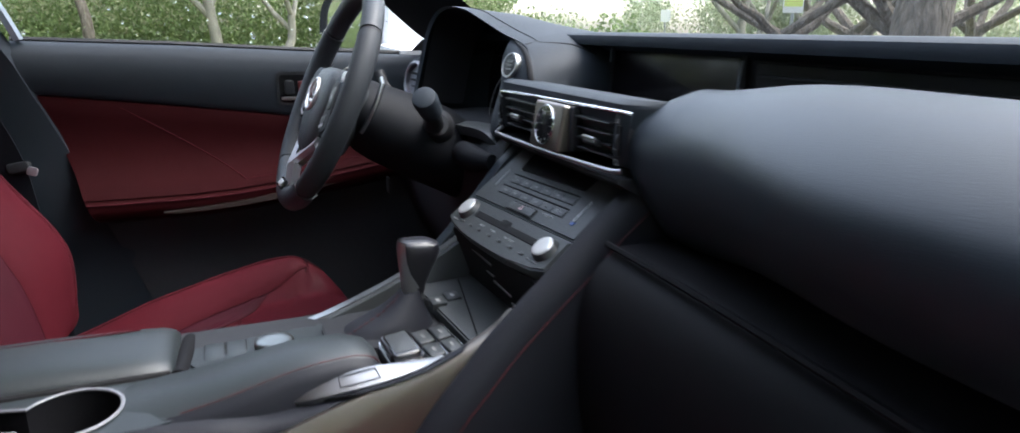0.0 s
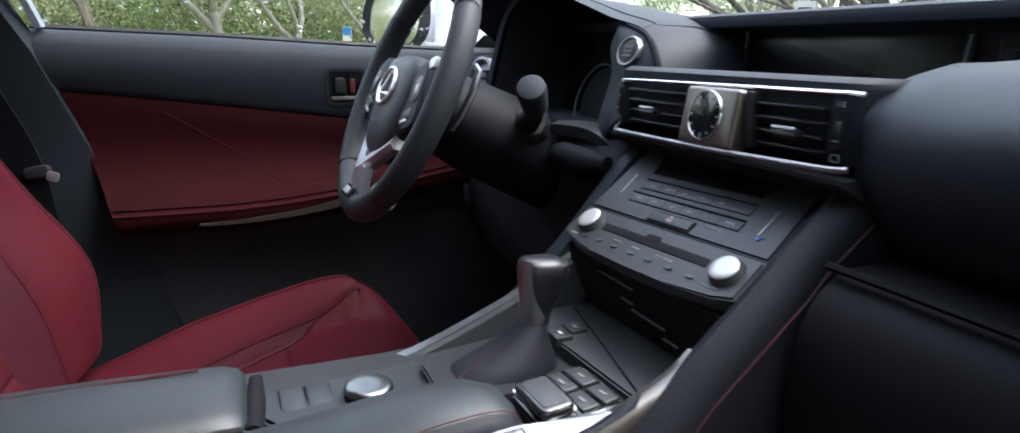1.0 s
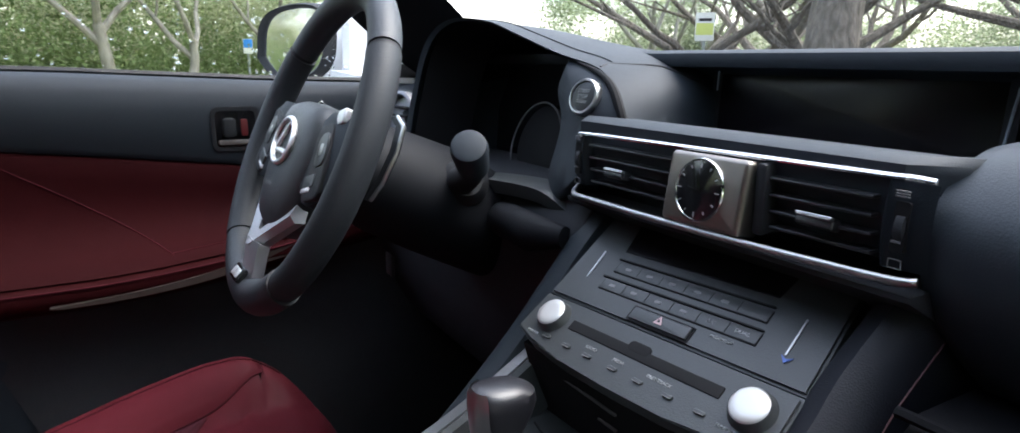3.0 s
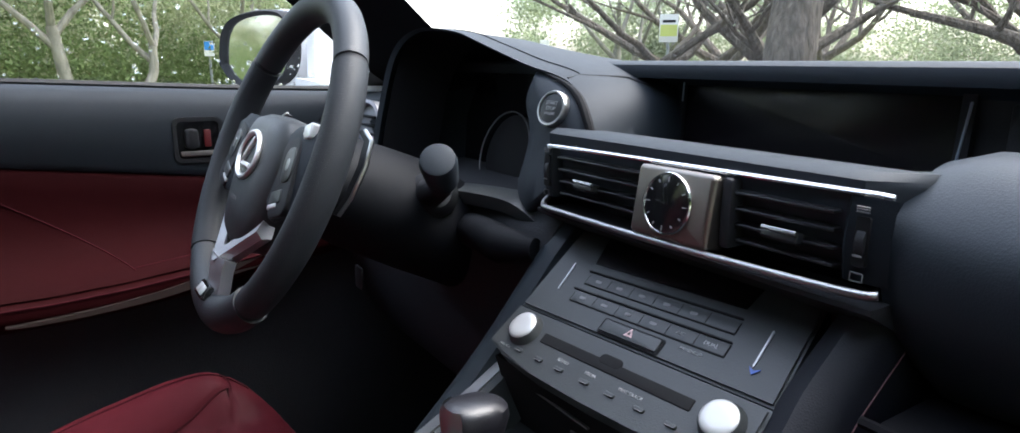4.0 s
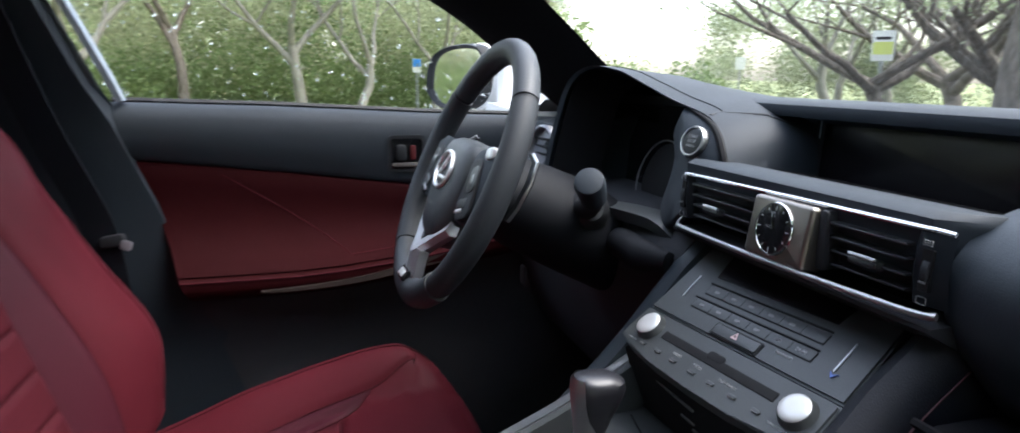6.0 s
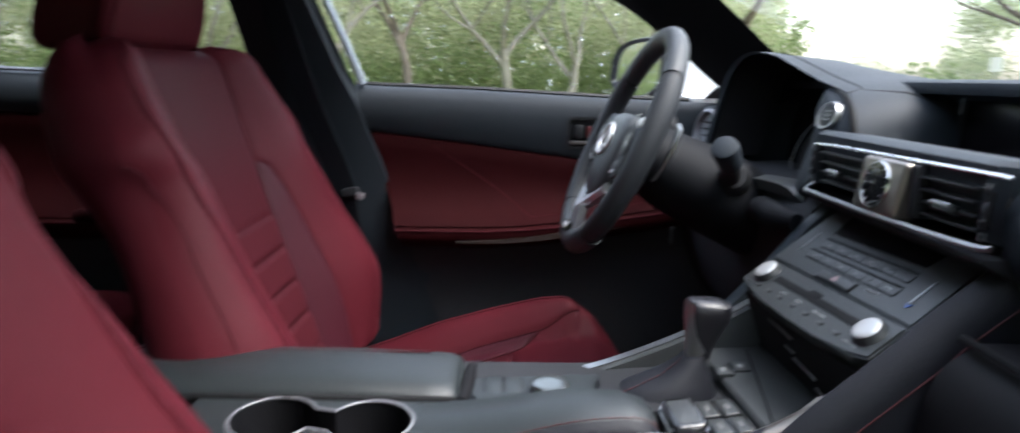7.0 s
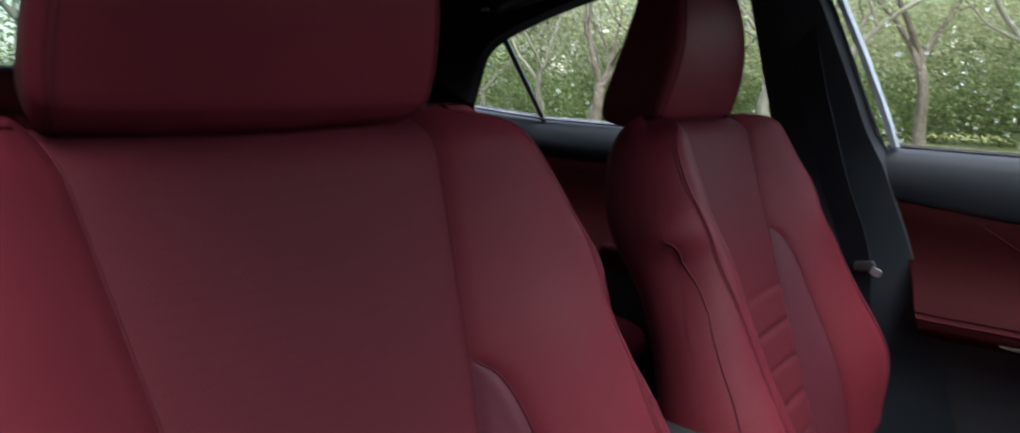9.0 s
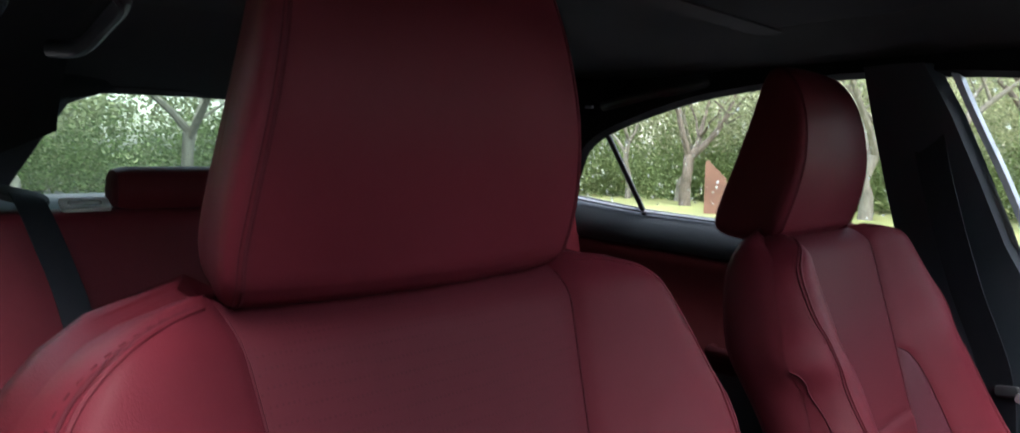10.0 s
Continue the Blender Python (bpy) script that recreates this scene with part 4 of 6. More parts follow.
arrow = slab([sm @ Vector((x, u, .0010)) for x, u in ((.0925, .0095), (.0965, .0075), (.1005, .0095), (.0965, .0045))], STN, .0006)
part("slider_arrow", arrow, material("blue_print", (0.06, 0.12, 0.40), 0.5), stack)
# dark recess under the panel
recess = part("storage_front", slab([Vector((x, y, z)) for x, y, z in ((-.104, .628, .783), (.114, .643, .783), (.112, .662, .712), (-.106, .650, .712))], (0, -1, -.3), .01), DEEP, stack)
for x, z, w in ((-.03, .768, .07), (.02, .745, .05), (-.01, .752, .02), (.05, .735, .02)):
    part("recess_print", box(x - w / 2, x + w / 2, .6325 + (.79 - z) * .33 - .0045, .6345 + (.79 - z) * .33 - .0045, z, z + .0015, 0), PRINTDIM, stack)
part("rear_casing", box(-.11, .11, .74, .80, .70, .88, .004), HARD, stack)

# ---- console ----
console = thing("centre_console", (0, .3, .3), "charcoal centre console with leather sides and silver trim", "console")
body = loft([[Vector((x, y, z)) for x, z in ((-.118, .33), (-.126, .60), (-.122, zt - .012), (-.112, zt), (.095, zt), (.112, zt - .012), (.126, .58), (.120, .33))]
             for y, zt in ((-.20, .66), (.0, .690), (.055, .690), (.057, .622), (.290, .622), (.292, .690), (.36, .690), (.44, .690), (.52, .694), (.60, .702), (.70, .712))])
part("body", body, HARD, console)
# armrest lid
lid_sec = [(-.120, .676), (-.122, .690), (-.112, .703), (-.08, .711), (-.045, .712), (-.018, .710), (-.004, .703), (-.001, .695), (-.005, .686)]
lid_pts = [(p.x, p.y) for p in curve_points([(x, z, 0) for x, z in lid_sec], 30)]


def lid_ring(y, k, dz=0):
    return [Vector((-.062 + (x + .062) * k, y, .684 + (z - .684) * (k ** 2 if k < 1 else 1) + dz)) for x, z in lid_pts]


part("armrest_lid", loft([lid_ring(-.12, 1, .0), lid_ring(.0, 1, .002), lid_ring(.20, 1, .002), lid_ring(.28, 1, -.001), lid_ring(.300, .99, -.002), lid_ring(.310, .96, -.004), lid_ring(.315, .88, -.005), lid_ring(.316, .6, -.004)]), CONSOLE, console, "padded charcoal armrest lid")
part("lid_seam", tube([(-.088, y, .7113) for y in np.linspace(-.1, .28, 20)], .0010, 5), SEAM, console)
# black tube painted in as the shade under the lid's edge
part("lid_edge_shade", tube([(.0005, y, .6985) for y in np.linspace(-.1, .312, 12)], .0042, 8), DEEP, console)
# cup holder deck
cupA, cupB, cr = Vector((.047, .238, .7005)), Vector((.042, .148, .7005)), .040
outl = []
for c, a0, a1 in ((cupA, -62, 242), (cupB, 118, 422)):
    for a in np.linspace(a0, a1, 22):
        outl.append(c + Vector((cr * math.cos(radians(a)), cr * math.sin(radians(a)), 0)))
cupc = Vector((.0455, .193, .699))


def deck_edge(p):
    d = p - cupc
    k = min(.0485 / max(1e-6, abs(d.x)), .131 / max(1e-6, abs(d.y)))
    return (d.x * k, d.y * k)


part("cup_deck", ring_plate(Matrix.Translation(cupc), [deck_edge(p) for p in outl], [(p.x - cupc.x, p.y - cupc.y) for p in outl], .012), CONSOLE, console)
part("cup_rim", tube(outl, .0018, 8, closed=True, flat=.7), EDGE, console, "silver double cup holder rim")
# well coloured near-black all over, as painted shade
part("cup_well", loft([[cupc + Vector(((p.x - cupc.x) * k, (p.y - cupc.y) * k, d)) for p in outl] for k, d in ((.985, -.001), (.96, -.03), (.93, -.066), (.86, -.070))] + [[cupc + Vector((0, (p.y - cupc.y) * .6, -.070)) for p in outl]], True, False), SHADEBLACK, console, "deep cup holder well, its shade painted black")
part("deck_side", box(.0945, .112, .055, .335, .56, .690, .004), HARD, console)
# knob deck on the driver's side
part("dial_deck", slab([Vector(p) for p in ((-.106, .330, .686), (-.02, .325, .695), (.03, .35, .700), (.03, .46, .703), (-.04, .48, .699), (-.100, .455, .688))], (0, 0, 1), .02, .003), CONSOLE, console)
# solid dark bar drawn as the shade in the gap before the lid
part("gap_shade_bar", tube([(-.104, .324, .6835), (-.05, .321, .688), (-.006, .318, .690)], .0085, 14), SHADEBLACK, console, "near-black bar standing in for the shaded gap before the armrest lid")
dial = part("mode_dial", lathe((-.024, .408, .690), (0, 0, 1), ((0, .0225), (.003, .0225), (.004, .0190), (.013, .0188)), 40), HARD, console)
for k in range(26):
    a = 2 * math.pi * k / 26
    part("grip_rib", tube([(-.024 + .0190 * math.cos(a), .408 + .0190 * math.sin(a), z) for z in (.695, .7025)], .0009, 5), HARD, dial)
part("dial_cap", lathe((-.024, .408, .7025), (0, 0, 1), ((0, .0196), (.0026, .0197), (.0042, .0184), (.0050, .0160), (.0048, .0080), (.0046, .002)), 48), material("spun_silver_cap", (0.24, 0.25, 0.24), 0.33, metal=1.0, vary=0.05, bump=0.1, grain=200), dial, "spun silver dial cap")
for y in (.350, .371):
    part("button_groove", box(-.064, -.024, y - .0102, y + .0102, .686, .6945, .0008), DEEP, console)
    part("console_button", box(-.063, -.025, y - .0094, y + .0094, .686, .6951, .0012), CONSOLE, console)
# padded rail on the passenger side
rail = []
for y, x0, x1, z in ((.276, -.006, .0925, .6985), (.300, -.006, .094, .6998), (.325, -.004, .097, .7035), (.36, .006, .101, .7125), (.42, .022, .106, .730), (.465, .034, .107, .735), (.485, .042, .106, .731), (.4935, .050, .102, .722), (.498, .058, .096, .708)):
    rail.append([Vector((x0, y, .690)), Vector((x0 + .003, y, z - .006)), Vector((x0 + .012, y, z)), Vector(((x0 + x1) / 2, y, z + .002)), Vector((x1 - .014, y, z - .002)), Vector((x1 - .002, y, z - .012)), Vector((x1, y, .690))])
part("palm_rest", loft(rail), CONSOLE, console, "padded leather palm rest with red stitching")
part("palm_side", loft([[r[4] + Vector((.004, 0, .0002)), r[4].lerp(r[5], .5) + Vector((.002, 0, .0016)), r[5] + Vector((.0012, 0, .0006)), r[6] + Vector((.0012, 0, 0)), r[6] + Vector((-.006, 0, 0)), r[4] + Vector((0, 0, -.006))] for r in rail[1:]]), DARKLEATHER, console, "dark leather side of the palm rest")
part("stitching", tube(curve_points([r[4] + Vector((.002, 0, .0006)) for r in rail[2:-1]], 30), .0006, 5), STITCH, console)
# touchpad and keys
tm = basis((.081, .516, .7325), (1, .10, .0), (.10, -.06, 1))
tp = part("touchpad", plate(tm, .044, .030, .007, .013, .003, 6), GLOSS, console, "black touchpad block with chrome edge")
part("touchpad_face", plate(tm @ pose(0, 0, .0006), .034, .021, .003, .001, .0003), BUTTON, tp)
part("touchpad_edge", tube([tm @ Vector((x, y, -.0085)) for x, y in rounded(.0455, .0315, .0075)], .0016, 6, closed=True), CHROME, tp)
part("touchpad_foot", plate(tm @ pose(.003, -.001, -.012), .048, .034, .006, .012, .001), DEEP, tp)
km = basis((.064, .556, .7165), (1, .12, 0), (.05, -.05, 1))
part("key_surround", plate(km, .066, .044, .005, .012, .002), GLOSS, console)
for ox, oy, w, d in ((-.016, .011, .026, .015), (.013, .011, .024, .015), (-.016, -.008, .026, .016), (.013, -.008, .024, .016)):
    key = part("console_key", plate(km @ pose(ox, oy, .0025), w, d, .002, .005, .0012), BUTTON, console)
    part("key_print", plate(km @ pose(ox, oy, .0029), .008, .003, .0008, .0004, 0), PRINTDIM, key)
part("key_frame", tube([km @ Vector(p) for p in ((-.031, .0205, .001), (.026, .0205, .001), (.031, .016, .001), (.031, -.018, .001))], .0010, 6), CHROME, console, "slim chrome key frame")
# shifter
BOOT = material("dark_boot_leather", (0.0100, 0.0112, 0.0160), 0.6, bump=0.2, grain=700, kind="cells", vary=0.15, spec=0.3)
boot_rings = [[Vector((-.022 + w * math.copysign(abs(math.cos(a)) ** .8, math.cos(a)), y + l * math.sin(a), z + lean * math.sin(a))) for a in np.linspace(0, 2 * math.pi, 25)[:-1]]
              for y, z, w, l, lean in ((.526, .698, .034, .050, 0), (.527, .705, .033, .048, .001), (.533, .716, .0275, .036, .004), (.541, .728, .0205, .023, .006), (.5485, .738, .0150, .0150, .004), (.551, .742, .0130, .0125, .002))]
boot = part("shift_boot", loft(boot_rings), BOOT, console, "leather gearshift boot with red stitching")
for k in range(5):
    p, q = boot_rings[k][19], boot_rings[k + 1][19]
    for j in range(3):
        part("boot_stitch", tube([p.lerp(q, (j + .15) / 3) + Vector((.0008, -.0008, .0006)), p.lerp(q, (j + .8) / 3) + Vector((.0008, -.0008, .0006))], .0008, 5), STITCH, boot)
part("shift_surround", slab([Vector((-.022 + .048 * x, .528 + .07 * y, .7035)) for x, y in rounded(2, 2, .5)], (0, 0, 1), .008, .002), HARD, console)
KN = ((.722, .0092, .0105), (.736, .0096, .0112), (.750, .0108, .0132), (.764, .0132, .0168), (.777, .0160, .0208), (.787, .0174, .0228), (.794, .0166, .0220), (.7985, .0124, .0168), (.8000, .004, .007))


def knob_point(a, z, w, l, e=0.0):
    c, s = math.cos(a), math.sin(a)
    return Vector((-.022 + (w + e) * math.copysign(abs(c) ** .8, c), .5385 + .0265 * .35 + .65 * l + (l + e) * math.copysign(abs(s) ** .8, s), z + e))


lever = part("gear_knob", loft([[knob_point(a, z, w, l) for a in np.linspace(0, 2 * math.pi, 33)[:-1]] for z, w, l in KN]), material("dark_knob_leather", (0.010, 0.010, 0.013), 0.38, bump=0.1, grain=900, kind="cells", vary=0.1), console, "black leather gear knob with satin metal spine")
spine_end = (2.40, 2.30, 2.02, 1.86, 1.78, 1.76, 1.76, 1.76)
side = [[knob_point(a, z, w, l, .0007) for a in np.linspace(math.pi * 1.10, math.pi * e, 22)] for (z, w, l), e in zip(KN, spine_end)]
part("knob_trim", loft(side, False, False), SATIN, lever, "satin metal spine")
part("knob_neck", loft([[knob_point(a, z, w, l, .0005) for a in np.linspace(0, 2 * math.pi, 33)[:-1]] for z, w, l in KN[:2]], True, False), SATIN, lever, "satin metal neck")
# tray with seat-heater keys
part("tray", slab([Vector(p) for p in ((-.10, .575, .716), (.10, .590, .716), (.108, .668, .722), (-.108, .668, .722))], (0, 0, 1), .012, .002), STACK, console)
for x, y in ((-.033, .586), (-.042, .606)):
    part("tray_key", box(x - .011, x + .011, y - .0085, y + .0085, .712, .7205, .001), BUTTON, console)
    part("tray_print", box(x - .003, x + .004, y - .002, y + .002, .7205, .7209, 0), PRINT, console)
part("tray_lid_joint", tube([(-.085, .628, .7205), (.03, .606, .7185), (.098, .592, .7175)], .0009, 5), DEEP, console)
# side blades and leather flanks
bl_top = curve_points([(0.127, 0.616, 0.767), (0.128, 0.578, 0.746), (0.128, 0.541, 0.730), (0.128, 0.494, 0.717), (0.128, 0.438, 0.701), (.126, .36, .676), (.122, .28, .664)], 40)
bl_low = curve_points([(0.130, 0.613, 0.766), (0.134, 0.588, 0.747), (0.136, 0.559, 0.714), (0.138, 0.525, 0.675), (.140, .46, .600), (.140, .38, .520), (.138, .28, .450)], 40)
part("side_blade", loft([[a + Vector((-.012, 0, -.004)), a + Vector((-.004, 0, 0)), a, a.lerp(b, .04) + Vector((.002, 0, 0)), a.lerp(b, .3) + Vector((.003, 0, 0)), a.lerp(b, .65) + Vector((.002, 0, 0)), b, b + Vector((-.014, 0, 0)), a + Vector((-.014, 0, -.008))] for a, b in zip(bl_top, bl_low)]), BLADE, console, "curved warm grey metal trim")
bl2 = curve_points([(-.120, .670, .800), (-.119, .639, .770), (-.117, .58, .737), (-.115, .528, .714), (-.108, .47, .695), (-.10, .423, .686)], 40)
part("side_blade", loft([[p, p + Vector((.010, 0, -.001)), p + Vector((.012, .004, -.05)), p + Vector((-.004, .004, -.05))] for p in bl2]), SATIN, console, "curved silver trim")
part("inner_wall", loft([[p + Vector((.010, 0, -.003)), p + Vector((.018, 0, -.004)), p + Vector((.026, 0, -.05)), p + Vector((.010, 0, -.05))] for p in bl2]), STACK, console)
fl = curve_points([(.148, .745, .892), (0.145, 0.690, 0.843), (0.146, 0.666, 0.819), (0.146, 0.628, 0.784), (0.146, 0.594, 0.752), (0.148, 0.567, 0.723), (0.150, 0.530, 0.681), (.152, .46, .580)], 44)
flank = part("leather_flank", loft([[p + Vector((-.028, .0, -.006)), p + Vector((-.012, -.006, .003)), p, p + Vector((.007, .012, -.012)), p + Vector((.012, .05, -.07)), p + Vector((.014, .10, -.20)), p + Vector((.008, .14, -.40)), p + Vector((-.03, .14, -.40)), p + Vector((-.03, .02, -.03))] for p in fl]), DARKLEATHER, console, "black leather flank with red stitching")
part("stitching", tube([p + Vector((.0078, .014, -.014)) for p in fl], .0007, 5), STITCH, console)
fl2 = curve_points([(-.140, .735, .880), (-.136, .70, .852), (-.136, .64, .780), (-.135, .58, .720), (-.132, .50, .650)], 30)
part("leather_flank", loft([[p + Vector((.016, 0, .002)), p + Vector((.003, 0, .006)), p + Vector((-.008, 0, 0)), p + Vector((-.012, .06, -.20)), p + Vector((.02, .06, -.20)), p + Vector((.022, .01, -.02))] for p in fl2]), PAD, console)
tr_a = curve_points([(0.089, 0.400, 0.6995), (0.099, 0.425, 0.712), (0.105, 0.455, 0.722), (0.108, 0.483, 0.727), (0.113, 0.51, 0.7285), (0.118, 0.54, 0.731)], 24)
tr_b = curve_points([(0.093, 0.399, 0.698), (0.112, 0.425, 0.707), (0.121, 0.455, 0.714), (0.127, 0.487, 0.720), (0.129, 0.52, 0.727), (0.127, 0.545, 0.735)], 24)
trim = part("edge_trim", loft([[a, a.lerp(b, .5) + Vector((0, 0, .0015)), b, b + Vector((-.004, 0, -.010)), a + Vector((-.006, 0, -.010))] for a, b in zip(tr_a, tr_b)]), SATIN, console, "bright silver edge trim")
inlay = [tr_a[k].lerp(tr_b[k], .22) + Vector((0, 0, .0018)) for k in range(9, 15)] + [tr_a[k].lerp(tr_b[k], .80) + Vector((0, 0, .0013)) for k in range(14, 8, -1)]
part("trim_inlay", tube(inlay, .0006, 5, closed=True), HARD, trim, "fine groove round a silver inlay")
under = Vector((-.002, 0, -.004))
rest = curve_points([(.0935, .06, .6985), (.0935, .20, .6985), (.094, .31, .6985), (.100, .36, .698), tr_b[0] + under, tr_b[8] + under, tr_b[16] + under, tr_b[23] + under], 40)
edge_ = curve_points([(.120, .06, .655), (.122, .20, .660), (.123, .31, .668), (.124, .36, .674), bl_top[23], bl_top[18], bl_top[13], bl_top[8]], 40)
part("side_pad", loft([[a + Vector((-.001, 0, .0006)), a.lerp(b, .12) + Vector((.0045, 0, .002)), a.lerp(b, .32) + Vector((.0065, 0, .001)), a.lerp(b, .65) + Vector((.005, 0, .000)), b + Vector((-.004, 0, .001)), b + Vector((-.012, 0, -.006)), a + Vector((-.012, 0, -.016))] for a, b in zip(rest, edge_)]), DARKLEATHER, console, "black leather side pad under the silver trim")

# ---- car body: sides, roof, glass ----
def side_x(z):
    """Where the side glass stands, half the width, at a height."""
    return .735 - max(0, z - .98) * .50


TOPLINE = [(.82, .968), (.75, 1.010), (.67, 1.070), (.58, 1.130), (.48, 1.178), (.35, 1.222), (.15, 1.262), (-.02, 1.280), (-.15, 1.286), (-.297, 1.281), (-.50, 1.258), (-.734, 1.196), (-.83, 1.135), (-.875, 1.085), (-.90, 1.045)]
SILL = [(.90, .962), (.72, .968), (.55, .973), (.30, .985), (.06, .992), (-.15, 1.000), (-.475, 1.006), (-.69, 1.014), (-.90, 1.035)]
body = thing("car_body", (0, 0, .2), "white sedan cabin shell with black headliner and pillars", "car")


def on_side(sg, y, z, inn=0.0):
    return Vector((sg * (side_x(z) - inn), y, z))


for sg in (-1, 1):
    top = curve_points([(0, y, z) for y, z in TOPLINE], 70)
    rail = []
    for p in top:
        k = 1 - smooth(.25, .85, p.y)
        b = 1 - smooth(-.9, -.55, p.y)
        ou = on_side(sg, p.y, p.z, .006)
        lipi = on_side(sg, p.y + .02 * (1 - k), p.z + .008, .030)
        inn = 0 if sg < 0 else .045 * k
        up = Vector((sg * (.56 - inn + .055 * (1 - k)), p.y + .070 * (1 - k) - .05 * b, min(1.325, p.z + .028 + .057 * k)))
        up2 = Vector((sg * (.47 - inn + .135 * (1 - k)), p.y + .095 * (1 - k) - .12 * b, min(1.335, p.z + .030 + .095 * k)))
        back_ = Vector((sg * (.60 + .07 * (1 - k)), p.y + .09 * (1 - k), p.z + .02 + .08 * k))
        rail.append([ou, lipi, up, up2, back_])
    part("roof_rail", loft(rail), PILLAR, body)
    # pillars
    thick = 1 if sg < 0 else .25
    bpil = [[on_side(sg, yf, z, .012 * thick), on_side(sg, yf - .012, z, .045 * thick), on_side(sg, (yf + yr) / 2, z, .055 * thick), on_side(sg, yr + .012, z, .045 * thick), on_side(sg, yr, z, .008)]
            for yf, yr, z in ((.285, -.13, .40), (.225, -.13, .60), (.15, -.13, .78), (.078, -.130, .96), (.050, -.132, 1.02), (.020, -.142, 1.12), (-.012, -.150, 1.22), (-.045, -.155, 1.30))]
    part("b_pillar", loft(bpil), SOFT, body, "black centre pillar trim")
    cpil = loft([[Vector((sg * x, y, z)) for x, y, z in r] for r in (((.69, -.90, 1.03), (.69, -.88, 1.08), (.64, -.80, 1.17), (.60, -.66, 1.25), (.53, -.60, 1.31)), ((.60, -1.12, 1.02), (.60, -1.10, 1.08), (.57, -1.05, 1.17), (.54, -.98, 1.25), (.45, -.90, 1.31)), ((.450, -1.50, 1.03), (.438, -1.44, 1.07), (.412, -1.28, 1.15), (.385, -1.15, 1.222), (.33, -1.06, 1.247)))], False, False)
    bmesh.ops.solidify(cpil, geom=cpil.faces[:], thickness=.02)
    part("c_pillar", cpil, PILLAR, body)
    gi = 0 if sg < 0 else .078
    grip = part("grab_handle", tube(curve_points([(sg * (.56 - gi), -.44, 1.300), (sg * (.535 - gi), -.47, 1.288), (sg * (.530 - gi), -.56, 1.278), (sg * (.535 - gi), -.66, 1.262), (sg * (.56 - gi), -.70, 1.262)], 20), .008, 10, flat=1.4), SLAT, body)
    part("coat_hook", box(sg * (.535 - gi) - .004, sg * (.535 - gi) + .004, -.73, -.71, 1.256, 1.262, .001), GREYTRIM, grip)
roof_in = sheet(lambda a, b: Vector(((a - .5) * 1.08, -1.10 + 1.42 * b, 1.345 - .09 * (2 * a - 1) ** 4 * .35 - .10 * max(0, .25 - b) / .25 - .03 * max(0, b - .8) / .2)), 16, 16)
bmesh.ops.solidify(roof_in, geom=roof_in.faces[:], thickness=-.03)
part("headliner", roof_in, HEADLINER, body, "black woven headliner")
part("sunroof_frame", ring_plate(basis((-.02, .02, 1.338), (1, 0, 0), (0, 0, -1)), rounded(.86, .52, .06), rounded(.78, .44, .05), .01), HEADLINER, body)
part("sunroof_blind", box(-.41, .37, -.20, .24, 1.3405, 1.3445, .001), PILLAR, body)
outer = sheet(lambda a, b: Vector(((a - .5) * 1.16, -1.15 + 1.45 * b, 1.42 - .05 * (2 * a - 1) ** 4 - .08 * max(0, .3 - b) / .3 - .04 * max(0, b - .75) / .25)), 12, 12)
bmesh.ops.solidify(outer, geom=outer.faces[:], thickness=.01)
part("roof_skin", outer, PAINT, body)
part("floor_pan", box(-.80, .80, -1.6, 1.2, .20, .27, .01), CARPET, body)
part("firewall", box(-.74, .76, .96, 1.0, .27, .95, .01), CARPET, body)
part("parcel_shelf", slab([Vector(p) for p in ((-.58, -.985, 1.044), (.58, -.985, 1.044), (.50, -1.49, 1.042), (-.50, -1.49, 1.042))], (0, 0, 1), .03, .004), SHELF, body)
part("boot_wall", box(-.72, .72, -1.60, -1.54, .25, 1.0, .01), HARD, body)
gl = loft([[Vector((x, y, z)) for x in np.linspace(-w, w, 9)] for y, z, w in ((-1.48, 1.040, .50), (-1.30, 1.14, .45), (-1.08, 1.246, .41))], False, False)
rear_glass = part("rear_window", gl, REARGLASS, body, "rain-spotted green-tinted rear glass")
rear_glass.visible_shadow = False
part("rear_header", tube([(-.42, -1.07, 1.262), (0, -1.09, 1.272), (.42, -1.07, 1.262)], .02, 8), HEADLINER, body)
ws = loft([[Vector((x, y - .10 * (x / .6) ** 2, z)) for x in np.linspace(-w, w, 13)] for y, z, w in ((1.22, 1.0, .66), (.75, 1.19, .60), (.36, 1.325, .55))], False, False)
windscreen = part("windscreen", ws, GLASS, body, "clear sloping windscreen")
windscreen.visible_shadow = False
part("windscreen_header", tube([(-.56, .26, 1.318), (0, .33, 1.340), (.56, .26, 1.318)], .022, 8), HEADLINER, body)


# ---- doors ----
def line(pairs, y):
    """Straight value between the pairs, by falling y."""
    for (a, va), (b, vb) in zip(pairs, pairs[1:]):
        if a >= y >= b:
            return va + (vb - va) * (a - y) / (a - b)
    return pairs[0][1] if y > pairs[0][0] else pairs[-1][1]


REDTOP = [(.95, .812), (.70, .834), (.49, .855), (.285, .880), (.08, .903), (-.15, .92), (-.90, .94)]
LEDGE = [(.95, .80), (.75, .785), (.60, .762), (.46, .742), (.35, .732), (.26, .728), (.10, .728), (-.9, .74)]


